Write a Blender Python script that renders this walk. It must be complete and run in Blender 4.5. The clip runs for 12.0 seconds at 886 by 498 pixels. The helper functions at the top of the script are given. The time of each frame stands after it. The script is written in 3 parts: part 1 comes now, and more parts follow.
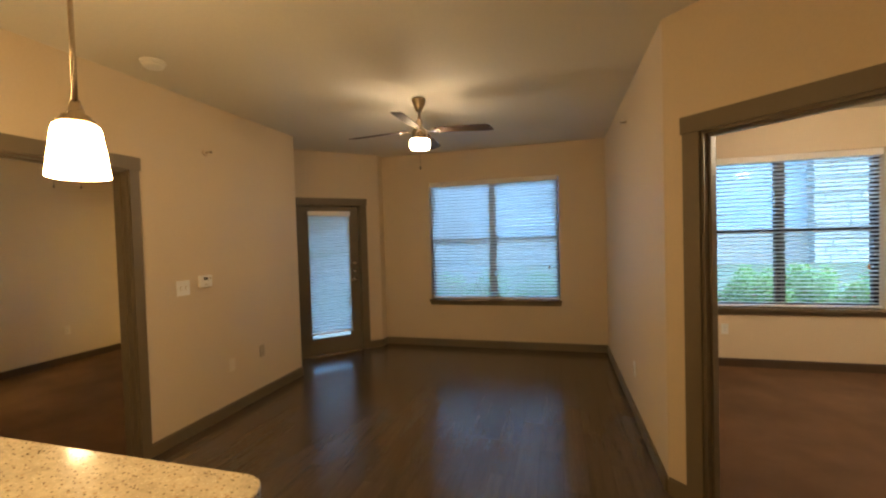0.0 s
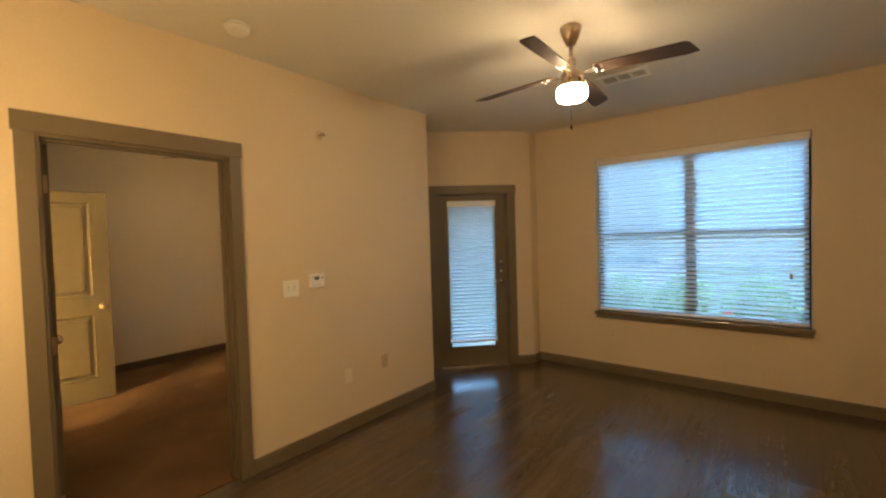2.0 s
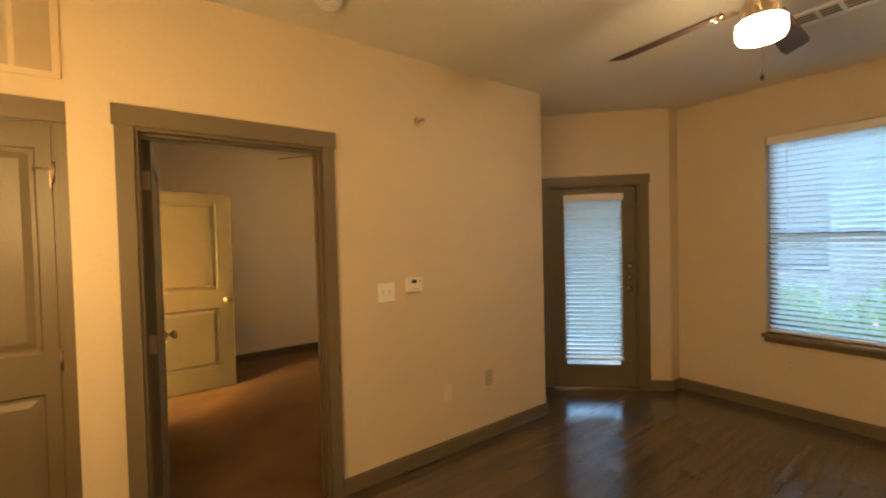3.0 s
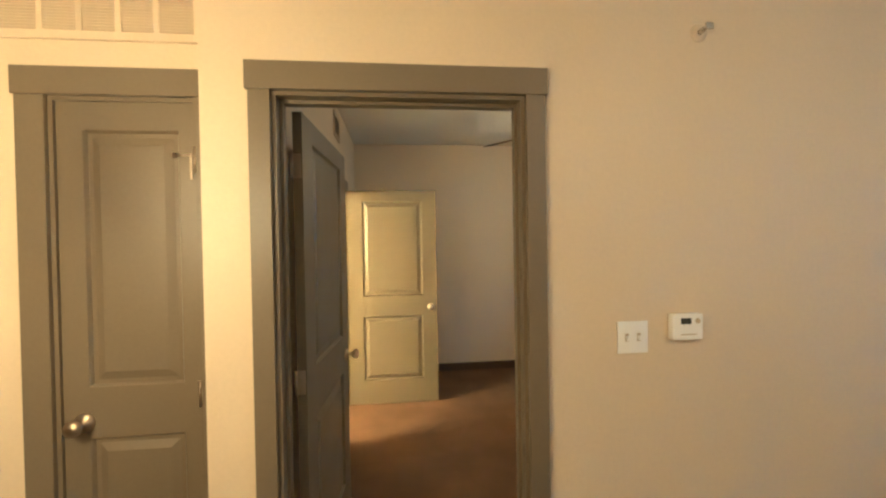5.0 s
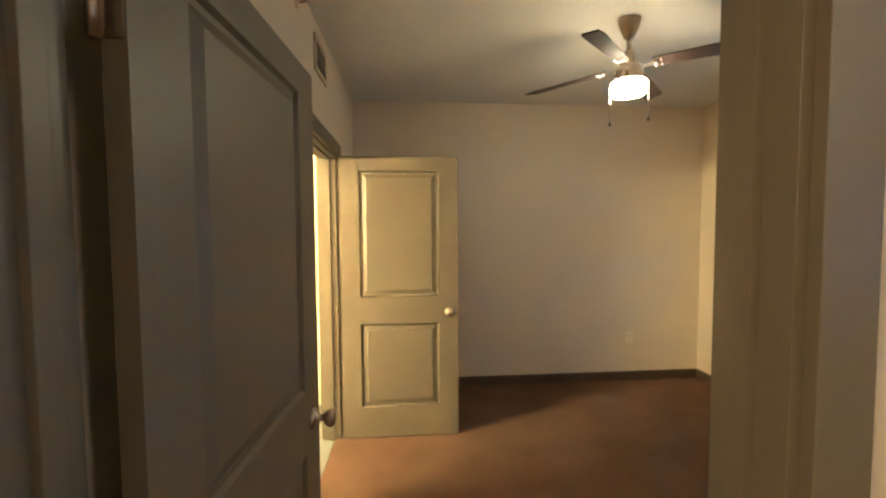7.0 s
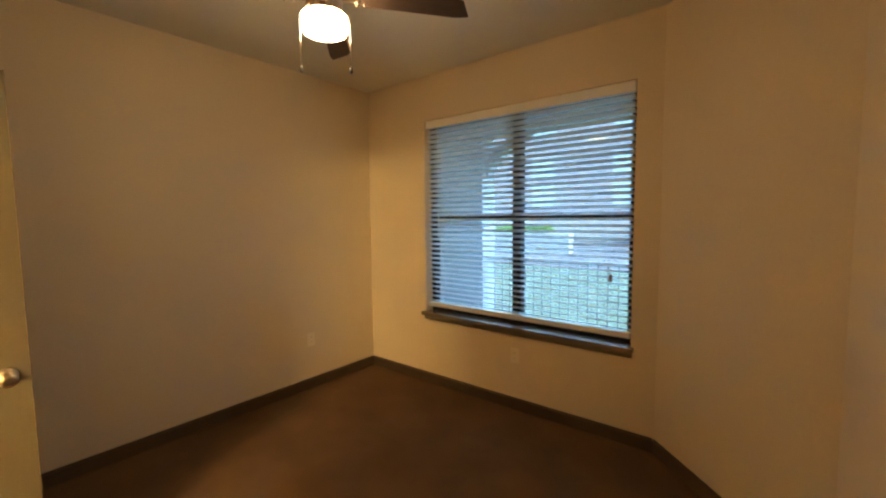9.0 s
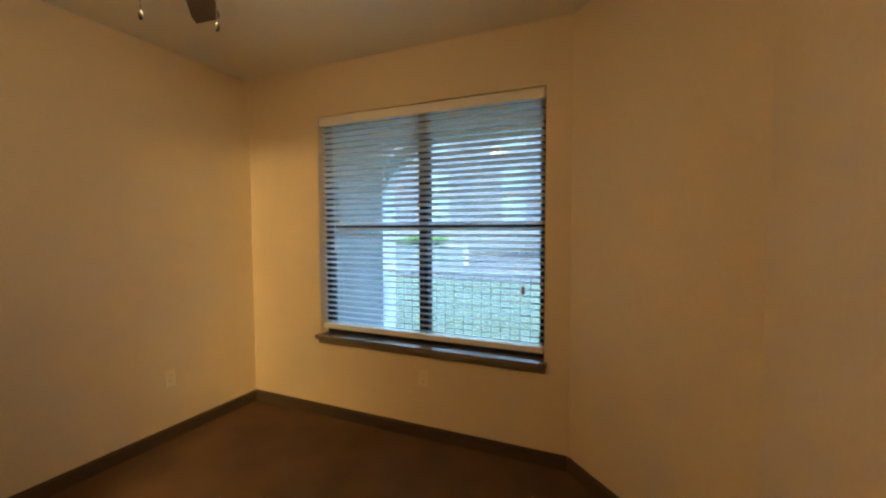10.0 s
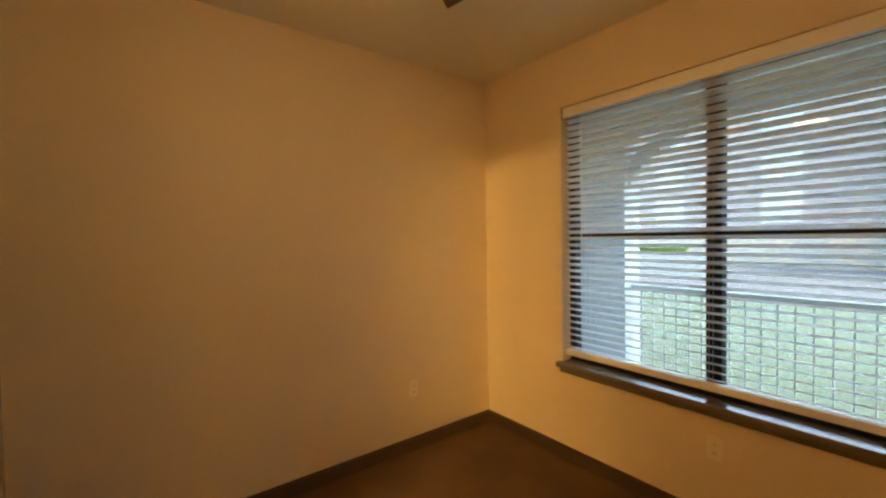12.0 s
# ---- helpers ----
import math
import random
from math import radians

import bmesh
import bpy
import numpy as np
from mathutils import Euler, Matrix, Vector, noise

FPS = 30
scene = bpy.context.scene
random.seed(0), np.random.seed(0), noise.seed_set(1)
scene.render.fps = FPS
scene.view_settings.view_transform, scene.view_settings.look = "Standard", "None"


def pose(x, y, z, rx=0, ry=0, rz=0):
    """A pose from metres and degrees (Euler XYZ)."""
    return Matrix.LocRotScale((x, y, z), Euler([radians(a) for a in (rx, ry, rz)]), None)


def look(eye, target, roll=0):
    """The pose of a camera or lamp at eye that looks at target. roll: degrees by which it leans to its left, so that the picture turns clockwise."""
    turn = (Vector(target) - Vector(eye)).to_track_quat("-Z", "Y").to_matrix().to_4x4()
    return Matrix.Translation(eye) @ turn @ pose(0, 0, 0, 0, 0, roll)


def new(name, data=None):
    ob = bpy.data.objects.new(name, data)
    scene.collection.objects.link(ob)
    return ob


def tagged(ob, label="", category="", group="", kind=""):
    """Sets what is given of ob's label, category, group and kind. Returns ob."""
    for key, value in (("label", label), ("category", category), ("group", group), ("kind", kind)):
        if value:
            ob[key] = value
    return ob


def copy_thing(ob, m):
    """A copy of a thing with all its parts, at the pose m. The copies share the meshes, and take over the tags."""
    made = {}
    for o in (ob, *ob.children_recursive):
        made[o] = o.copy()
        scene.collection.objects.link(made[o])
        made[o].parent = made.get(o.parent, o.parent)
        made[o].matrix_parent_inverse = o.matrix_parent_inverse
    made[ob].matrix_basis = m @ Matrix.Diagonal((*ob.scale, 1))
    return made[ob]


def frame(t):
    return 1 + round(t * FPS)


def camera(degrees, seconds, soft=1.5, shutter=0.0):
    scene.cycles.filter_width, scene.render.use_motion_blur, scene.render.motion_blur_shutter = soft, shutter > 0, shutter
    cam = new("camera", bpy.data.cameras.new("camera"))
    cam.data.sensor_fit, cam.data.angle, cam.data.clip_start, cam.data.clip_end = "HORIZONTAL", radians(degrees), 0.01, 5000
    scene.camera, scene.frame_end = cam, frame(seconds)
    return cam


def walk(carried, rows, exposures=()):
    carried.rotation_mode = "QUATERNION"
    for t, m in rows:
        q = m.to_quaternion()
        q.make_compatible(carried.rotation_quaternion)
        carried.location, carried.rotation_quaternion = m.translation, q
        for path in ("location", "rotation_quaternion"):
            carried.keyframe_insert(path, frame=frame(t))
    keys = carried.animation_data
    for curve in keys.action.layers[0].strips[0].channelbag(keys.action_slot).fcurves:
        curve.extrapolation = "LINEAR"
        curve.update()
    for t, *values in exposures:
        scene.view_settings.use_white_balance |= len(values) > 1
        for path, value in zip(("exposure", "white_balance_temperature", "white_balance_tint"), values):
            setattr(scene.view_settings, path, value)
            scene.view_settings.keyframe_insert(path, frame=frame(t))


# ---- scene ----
cam = camera(94.3, 12.0, soft=2.3)
EXPOSURES = [(0.0, 4.08, 6450, 9), (1.0, 4.27, 7000, 9), (2.0, 4.38, 6550, 7), (3.0, 4.42, 7500, 10), (3.5, 4.5, 7000, 9), (5.3, 5.02, 4800, 1),
             (6.8, 4.87, 4750, 2), (8.3, 4.25, 6300, 10), (10.5, 4.28, 6900, 11), (11.5, 4.26, 7000, 11), (12.0, 4.34, 9700, 19)]
SKY, SUN = 0.15, 0.5
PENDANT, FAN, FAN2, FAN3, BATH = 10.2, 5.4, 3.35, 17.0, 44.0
PATH = [
    (0, (0.256, 0.496, 1.516), (-0.283, 2.422, 1.463), -1.7),
    (0.5, (0.285, 0.726, 1.508), (-0.426, 2.595, 1.454), -1.8),
    (1, (0.199, 0.989, 1.512), (-0.695, 2.778, 1.458), -1.8),
    (1.5, (0.131, 1.238, 1.5), (-0.951, 2.919, 1.441), -1.7),
    (2, (0.067, 1.501, 1.514), (-1.2, 3.047, 1.455), -1.7),
    (2.5, (-0.082, 1.696, 1.5), (-1.537, 3.067, 1.442), -1.6),
    (3, (-0.269, 1.822, 1.509), (-1.89, 2.993, 1.463), -1.4),
    (3.5, (-0.468, 1.956, 1.518), (-2.243, 2.878, 1.478), -1.4),
    (3.7, (-0.553, 2.016, 1.542), (-2.376, 2.837, 1.501), -1.5),
    (5.5, (-1.41, 2.243, 1.534), (-3.407, 2.338, 1.499), -1.2),
    (6, (-1.645, 2.273, 1.54), (-3.644, 2.332, 1.485), -1.6),
    (6.5, (-1.916, 2.228, 1.552), (-3.914, 2.259, 1.455), -1.3),
    (6.7, (-2.018, 2.216, 1.548), (-4.015, 2.277, 1.447), -0.9),
    (8.3, (-2.768, 2.250, 1.522), (-4.438, 3.343, 1.389), -0.7),
    (8.5, (-2.837, 2.249, 1.529), (-4.376, 3.518, 1.383), -0.8),
    (9, (-2.937, 2.351, 1.506), (-4.181, 3.909, 1.347), -0.6),
    (9.5, (-3.018, 2.503, 1.487), (-4.035, 4.22, 1.359), -0.2),
    (10, (-3.158, 2.589, 1.484), (-3.974, 4.412, 1.381), -0.2),
    (10.5, (-3.344, 2.627, 1.483), (-4.149, 4.456, 1.394), -1.1),
    (11, (-3.465, 2.652, 1.492), (-4.446, 4.392, 1.393), -1.1),
    (11.5, (-3.588, 2.696, 1.516), (-4.836, 4.257, 1.431), -1.0),
    (12, (-3.640, 2.845, 1.50), (-5.235, 4.048, 1.441), -1.0),
]

# rows: seconds, eye, point looked at, roll
walk(cam, [(t, look(e, g, r)) for t, e, g, r in PATH], EXPOSURES)

# ---- world, sun, exposure ----
world = bpy.data.worlds.new("world")
scene.world = world
world.use_nodes = True
wn = world.node_tree
sky = wn.nodes.new("ShaderNodeTexSky")
sky.sky_type, sky.sun_disc = "NISHITA", False
sky.sun_elevation, sky.sun_rotation = radians(52), radians(90)
sky.ozone_density = 5.0
wn.links.new(sky.outputs[0], wn.nodes["Background"].inputs[0])
wn.nodes["Background"].inputs[1].default_value = SKY
sun_data = bpy.data.lights.new("sun", "SUN")
sun_data.energy, sun_data.angle, sun_data.color = SUN, radians(15), (0.94, 0.97, 1.0)
sun = new("sun", sun_data)
sun.matrix_world = look((0, 0, 20), (-7.9, 0.9, 20 - 10.2))


# ---- materials ----
def material(name, base, rough=0.6, metal=0.0, vary=0.12, scale=3.0, fine=120.0, bump=0.0, bump_scale=None, each=0.0,
             glow=0.0, stretch=(1, 1, 1), spec=0.5, patchy=0.06):
    """Painted, metal or wood surface: two scales of tone, fine relief, and a tone of its own for each object."""
    m = bpy.data.materials.new(name)
    m.use_nodes = True
    nt = m.node_tree
    b = nt.nodes["Principled BSDF"]
    b.inputs["Roughness"].default_value, b.inputs["Metallic"].default_value = rough, metal
    b.inputs["Specular IOR Level"].default_value = spec
    geo = nt.nodes.new("ShaderNodeTexCoord")
    mp = nt.nodes.new("ShaderNodeMapping")
    mp.inputs["Scale"].default_value = stretch
    nt.links.new(geo.outputs["Object"], mp.inputs[0])
    info = nt.nodes.new("ShaderNodeObjectInfo")
    if each:
        off = nt.nodes.new("ShaderNodeVectorMath")
        off.operation = "MULTIPLY_ADD"
        off.inputs[1].default_value = (1, 1, 1)
        mul = nt.nodes.new("ShaderNodeMath")
        mul.operation, mul.inputs[1].default_value = "MULTIPLY", 37.0
        nt.links.new(info.outputs["Random"], mul.inputs[0])
        nt.links.new(mp.outputs[0], off.inputs[0])
        nt.links.new(mul.outputs[0], off.inputs[2])
        vec = off.outputs[0]
    else:
        vec = mp.outputs[0]
    n1, n2 = nt.nodes.new("ShaderNodeTexNoise"), nt.nodes.new("ShaderNodeTexNoise")
    n1.inputs["Scale"].default_value, n2.inputs["Scale"].default_value = scale, fine
    n1.inputs["Detail"].default_value, n2.inputs["Detail"].default_value = 4, 3
    nt.links.new(vec, n1.inputs["Vector"])
    nt.links.new(vec, n2.inputs["Vector"])
    add = nt.nodes.new("ShaderNodeMath")
    add.operation = "ADD"
    nt.links.new(n1.outputs["Fac"], add.inputs[0])
    nt.links.new(n2.outputs["Fac"], add.inputs[1])
    tone = nt.nodes.new("ShaderNodeMapRange")
    tone.inputs["From Min"].default_value, tone.inputs["From Max"].default_value = 0.6, 1.4
    tone.inputs["To Min"].default_value, tone.inputs["To Max"].default_value = 1 - vary, 1 + vary
    nt.links.new(add.outputs[0], tone.inputs[0])
    out = tone.outputs[0]
    if each:
        ea = nt.nodes.new("ShaderNodeMapRange")
        ea.inputs["To Min"].default_value, ea.inputs["To Max"].default_value = 1 - each, 1 + each
        nt.links.new(info.outputs["Random"], ea.inputs[0])
        mm = nt.nodes.new("ShaderNodeMath")
        mm.operation = "MULTIPLY"
        nt.links.new(out, mm.inputs[0])
        nt.links.new(ea.outputs[0], mm.inputs[1])
        out = mm.outputs[0]
    col = nt.nodes.new("ShaderNodeVectorMath")
    col.operation = "SCALE"
    col.inputs[0].default_value = base
    nt.links.new(out, col.inputs["Scale"])
    nt.links.new(col.outputs[0], b.inputs["Base Color"])
    rr = nt.nodes.new("ShaderNodeMapRange")
    rr.inputs["From Min"].default_value, rr.inputs["From Max"].default_value = 0.3, 0.7
    rr.inputs["To Min"].default_value, rr.inputs["To Max"].default_value = max(0.03, rough - patchy), min(1, rough + patchy)
    nt.links.new(n1.outputs["Fac"], rr.inputs[0])
    nt.links.new(rr.outputs[0], b.inputs["Roughness"])
    if bump:
        nb = nt.nodes.new("ShaderNodeTexNoise")
        nb.inputs["Scale"].default_value, nb.inputs["Detail"].default_value = bump_scale or fine, 3
        nt.links.new(vec, nb.inputs["Vector"])
        bp = nt.nodes.new("ShaderNodeBump")
        bp.inputs["Strength"].default_value, bp.inputs["Distance"].default_value = bump, 0.004
        nt.links.new(nb.outputs["Fac"], bp.inputs["Height"])
        nt.links.new(bp.outputs[0], b.inputs["Normal"])
    if glow:
        b.inputs["Emission Color"].default_value = (*base, 1)
        b.inputs["Emission Strength"].default_value = glow
    return m


def lit(name, color, strength):
    m = bpy.data.materials.new(name)
    m.use_nodes = True
    b = m.node_tree.nodes["Principled BSDF"]
    b.inputs["Base Color"].default_value = (0.85, 0.82, 0.76, 1)
    b.inputs["Roughness"].default_value = 0.3
    b.inputs["Emission Color"].default_value = (*color, 1)
    b.inputs["Emission Strength"].default_value = strength
    return m


def clear_glass(name):
    m = bpy.data.materials.new(name)
    m.use_nodes = True
    nt = m.node_tree
    nt.nodes.remove(nt.nodes["Principled BSDF"])
    tr, gl = nt.nodes.new("ShaderNodeBsdfTransparent"), nt.nodes.new("ShaderNodeBsdfGlossy")
    tr.inputs[0].default_value = (0.87, 0.97, 0.96, 1)
    gl.inputs["Roughness"].default_value = 0.01
    fr, mix = nt.nodes.new("ShaderNodeFresnel"), nt.nodes.new("ShaderNodeMixShader")
    fr.inputs[0].default_value = 1.5
    nt.links.new(fr.outputs[0], mix.inputs[0])
    nt.links.new(tr.outputs[0], mix.inputs[1])
    nt.links.new(gl.outputs[0], mix.inputs[2])
    nt.links.new(mix.outputs[0], nt.nodes["Material Output"].inputs[0])
    return m


def granite_material():
    m = material("granite", (0.42, 0.36, 0.27), 0.14, vary=0.25, scale=18, fine=90)
    nt = m.node_tree
    b = nt.nodes["Principled BSDF"]
    src = b.inputs["Base Color"].links[0].from_socket
    tc = nt.nodes.new("ShaderNodeTexCoord")
    for sc, lim, c in ((85, 0.26, (0.10, 0.07, 0.045, 1)), (55, 0.2, (0.30, 0.20, 0.11, 1)), (120, 0.2, (0.62, 0.57, 0.48, 1))):
        v = nt.nodes.new("ShaderNodeTexVoronoi")
        v.inputs["Scale"].default_value = sc
        nt.links.new(tc.outputs["Object"], v.inputs["Vector"])
        r = nt.nodes.new("ShaderNodeMapRange")
        r.inputs["From Min"].default_value, r.inputs["From Max"].default_value = lim + 0.05, lim - 0.03
        nt.links.new(v.outputs["Distance"], r.inputs[0])
        sep = nt.nodes.new("ShaderNodeSeparateColor")
        nt.links.new(v.outputs["Color"], sep.inputs[0])
        th = nt.nodes.new("ShaderNodeMath")
        th.operation, th.inputs[1].default_value = "GREATER_THAN", 0.55
        nt.links.new(sep.outputs[0], th.inputs[0])
        mu = nt.nodes.new("ShaderNodeMath")
        mu.operation = "MULTIPLY"
        nt.links.new(r.outputs[0], mu.inputs[0])
        nt.links.new(th.outputs[0], mu.inputs[1])
        mx = nt.nodes.new("ShaderNodeMix")
        mx.data_type = "RGBA"
        mx.inputs[7].default_value = c
        nt.links.new(mu.outputs[0], mx.inputs[0])
        nt.links.new(src, mx.inputs[6])
        src = mx.outputs[2]
    nt.links.new(src, b.inputs["Base Color"])
    return m


PAINT = material("wall_paint", (0.68, 0.558, 0.395), 0.55, vary=0.035, scale=1.4, fine=60, bump=0.22, bump_scale=70)
CEIL = material("ceiling_paint", (0.72, 0.68, 0.59), 0.75, vary=0.035, scale=1.2, fine=60, bump=0.3, bump_scale=60)
TAUPE = material("taupe_paint", (0.162, 0.129, 0.085), 0.44, vary=0.06, scale=2.5, fine=90, bump=0.06, bump_scale=140)
PLANK = material("vinyl_plank", (0.086, 0.061, 0.041), 0.23, vary=0.3, scale=2.2, fine=24, each=0.17,
                 stretch=(11, 0.6, 1), patchy=0.015, spec=0.9)
GROUT = material("plank_seam", (0.065, 0.044, 0.03), 0.5)
BROWN_BASE = material("dark_baseboard", (0.075, 0.047, 0.028), 0.5, vary=0.1, scale=2.5, fine=90)
CARPET = material("carpet", (0.138, 0.078, 0.043), 0.95, vary=0.42, scale=2.6, fine=260, bump=1.0, bump_scale=330, spec=0.1)
SILL = material("sill_paint", (0.162, 0.129, 0.085), 0.13, vary=0.06, scale=2.5, fine=90, spec=0.9, patchy=0.03)
RAIL = material("blind_rail", (0.80, 0.76, 0.70), 0.45, vary=0.03, scale=6, fine=60)
WHITE = material("white_plastic", (0.84, 0.82, 0.77), 0.4, vary=0.02)
CREAM_PLATE = material("cream_plate", (0.75, 0.65, 0.50), 0.45, vary=0.03)
ALMOND = material("almond_plastic", (0.50, 0.40, 0.27), 0.4, vary=0.03)
SLAT = material("blind_slat", (0.88, 0.88, 0.86), 0.42, vary=0.03, scale=6, fine=60)


def translucent(m, share, color):
    """Lets part of the light through a thin plastic sheet."""
    nt = m.node_tree
    t, mix = nt.nodes.new("ShaderNodeBsdfTranslucent"), nt.nodes.new("ShaderNodeMixShader")
    t.inputs[0].default_value = color
    mix.inputs[0].default_value = share
    nt.links.new(nt.nodes["Principled BSDF"].outputs[0], mix.inputs[1])
    nt.links.new(t.outputs[0], mix.inputs[2])
    nt.links.new(mix.outputs[0], nt.nodes["Material Output"].inputs[0])


translucent(SLAT, 0.71, (0.93, 0.98, 0.99, 1))
BRONZE = material("window_bronze", (0.012, 0.011, 0.012), 0.6, vary=0.1, spec=0.2)
NICKEL = material("brushed_nickel", (0.50, 0.41, 0.31), 0.3, 1.0, vary=0.08, fine=200)
STEEL = material("satin_metal", (0.62, 0.58, 0.52), 0.22, 1.0, vary=0.05)
BLADE = material("blade_wood", (0.06, 0.038, 0.028), 0.55, vary=0.3, scale=5, fine=30, stretch=(1, 8, 1), spec=0.2)
# black for small parts, and for the shade inside vents and outlet slots
DARK = material("black_parts_and_holes", (0.02, 0.02, 0.02), 0.6)
LCD = material("lcd_panel", (0.06, 0.065, 0.06), 0.2)
GRANITE = granite_material()
CABINET = material("cabinet_wood", (0.10, 0.06, 0.035), 0.4, vary=0.3, scale=4, fine=30, stretch=(8, 8, 0.8))
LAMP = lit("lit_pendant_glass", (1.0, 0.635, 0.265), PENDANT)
FANLAMP = lit("lit_fan_glass", (1.0, 0.73, 0.44), FAN)
FANLAMP2 = lit("lit_bedroom_fan_glass", (1.0, 0.69, 0.345), FAN2)
FANLAMP3 = lit("lit_study_fan_glass", (1.0, 0.78, 0.52), FAN3)
BATHLAMP = lit("lit_bath_glass", (1.0, 0.72, 0.30), BATH)
GLASS = clear_glass("window_glass")
PATIO_PAINT = material("patio_paint", (0.42, 0.48, 0.54), 0.85, vary=0.06, scale=2, fine=40, bump=0.2)
GRAVEL = material("gravel", (0.058, 0.060, 0.064), 0.95, vary=0.45, scale=1.5, fine=18, bump=0.6)
PATIO_SOFFIT = material("patio_soffit", (0.72, 0.76, 0.78), 0.85, vary=0.06, scale=2, fine=40, bump=0.2)
STUCCO = material("stucco", (0.28, 0.33, 0.38), 0.9, vary=0.08, scale=2, fine=40, bump=0.3)
SIDING = material("siding", (0.21, 0.185, 0.19), 0.8, vary=0.08, scale=2, fine=40)
STONE = material("stone", (0.36, 0.34, 0.31), 0.9, vary=0.3, scale=4, fine=30, bump=0.6, bump_scale=20)
BRICKM = material("brick_face", (0.26, 0.225, 0.20), 0.9, vary=0.25, scale=6, fine=40, bump=0.4)
CONCRETE = material("concrete", (0.2, 0.2, 0.19), 0.9, vary=0.12, scale=3, fine=50, bump=0.3)
GRASS = material("grass", (0.042, 0.064, 0.038), 0.95, vary=0.4, scale=3, fine=80, bump=0.8)
LEAF = material("leaf", (0.13, 0.25, 0.06), 0.55, vary=0.35, scale=8, fine=40)
translucent(LEAF, 0.35, (0.2, 0.34, 0.07, 1))
STEM = material("stem", (0.09, 0.06, 0.04), 0.9)
FLOWER = material("flower", (0.55, 0.03, 0.06), 0.6)
ROOFM = material("roof_shingle", (0.12, 0.11, 0.10), 0.9, vary=0.2)
IRON = material("railing_metal", (0.42, 0.46, 0.47), 0.5, vary=0.1)


# ---- mesh helpers ----
def add_box(bm, lo, hi, bevel=0.0, m=None):
    vs = [bm.verts.new((x, y, z)) for z in (lo[2], hi[2]) for x, y in ((lo[0], lo[1]), (hi[0], lo[1]), (hi[0], hi[1]), (lo[0], hi[1]))]
    fs = [bm.faces.new([vs[i] for i in f]) for f in ((3, 2, 1, 0), (4, 5, 6, 7), (0, 1, 5, 4), (1, 2, 6, 5), (2, 3, 7, 6), (3, 0, 4, 7))]
    if bevel:
        r = bmesh.ops.bevel(bm, geom=list({e for f in fs for e in f.edges}), offset=bevel, segments=2, profile=0.7, affect="EDGES")
        vs = list({v for f in r["faces"] for v in f.verts} | {v for v in vs if v.is_valid})
    if m is not None:
        bmesh.ops.transform(bm, matrix=m, verts=vs)
    return bm


def block(lo, hi, bevel=0.0, m=None):
    return add_box(bmesh.new(), lo, hi, bevel, m)


def prism(points, z0, z1):
    bm = bmesh.new()
    a = [bm.verts.new((x, y, z0)) for x, y in points]
    b = [bm.verts.new((x, y, z1)) for x, y in points]
    bm.faces.new(a[::-1]), bm.faces.new(b)
    for i in range(len(a)):
        j = (i + 1) % len(a)
        bm.faces.new((a[i], a[j], b[j], b[i]))
    bmesh.ops.recalc_face_normals(bm, faces=bm.faces)
    return bm


def lathe(profile, seg=28, m=None, bm=None):
    """A turned shape about z from (radius, height) pairs."""
    bm = bm or bmesh.new()
    rings = [[bm.verts.new((r * math.cos(2 * math.pi * i / seg), r * math.sin(2 * math.pi * i / seg), z)) for i in range(seg)]
             for r, z in profile]
    for a, b in zip(rings, rings[1:]):
        for i in range(seg):
            j = (i + 1) % seg
            f = bm.faces.new((a[i], a[j], b[j], b[i]))
            f.smooth = True
    bm.faces.new(rings[0][::-1]), bm.faces.new(rings[-1])
    if m is not None:
        bmesh.ops.transform(bm, matrix=m, verts=[v for r in rings for v in r])
    return bm


def mesh_of(name, bm, mat):
    me = bpy.data.meshes.new(name)
    bm.to_mesh(me)
    bm.free()
    me.materials.append(mat)
    return me


def part(name, bm, mat, parent=None, label="", m=None):
    ob = new(name, mesh_of(name, bm, mat))
    ob.parent = parent
    if m is not None:
        ob.matrix_basis = m
    return tagged(ob, label) if label else ob


def thing(name, m, label, category, group="", kind=""):
    ob = new(name)
    ob.matrix_basis = m
    return tagged(ob, label, category, group, kind)


def single(name, bm, mat, label, category, group="", kind="", m=None):
    return tagged(part(name, bm, mat, m=m), label, category, group, kind)


# ---- the shell ----
H = 2.71


def wall(name, a, b, th, label, openings=(), h=H, mat=PAINT):
    """A wall from a to b, its room face on that line, thickness to the left; openings: (u0, u1, z0, z1)."""
    d = Vector((b[0] - a[0], b[1] - a[1]))
    bm = bmesh.new()
    us = sorted({0, d.length, *[u for o in openings for u in o[:2]]})
    for u0, u1 in zip(us, us[1:]):
        zs = [0]
        for o in openings:
            if o[0] <= u0 and u1 <= o[1]:
                zs += [o[2], o[3]]
        zs.append(h)
        for z0, z1 in zip(zs[::2], zs[1::2]):
            if z1 - z0 > 1e-4:
                add_box(bm, (u0, 0, z0), (u1, th, z1))
    m = pose(a[0], a[1], 0, 0, 0, math.degrees(math.atan2(d.y, d.x)))
    return single(name, bm, mat, label, "wall", kind="structure", m=m), m


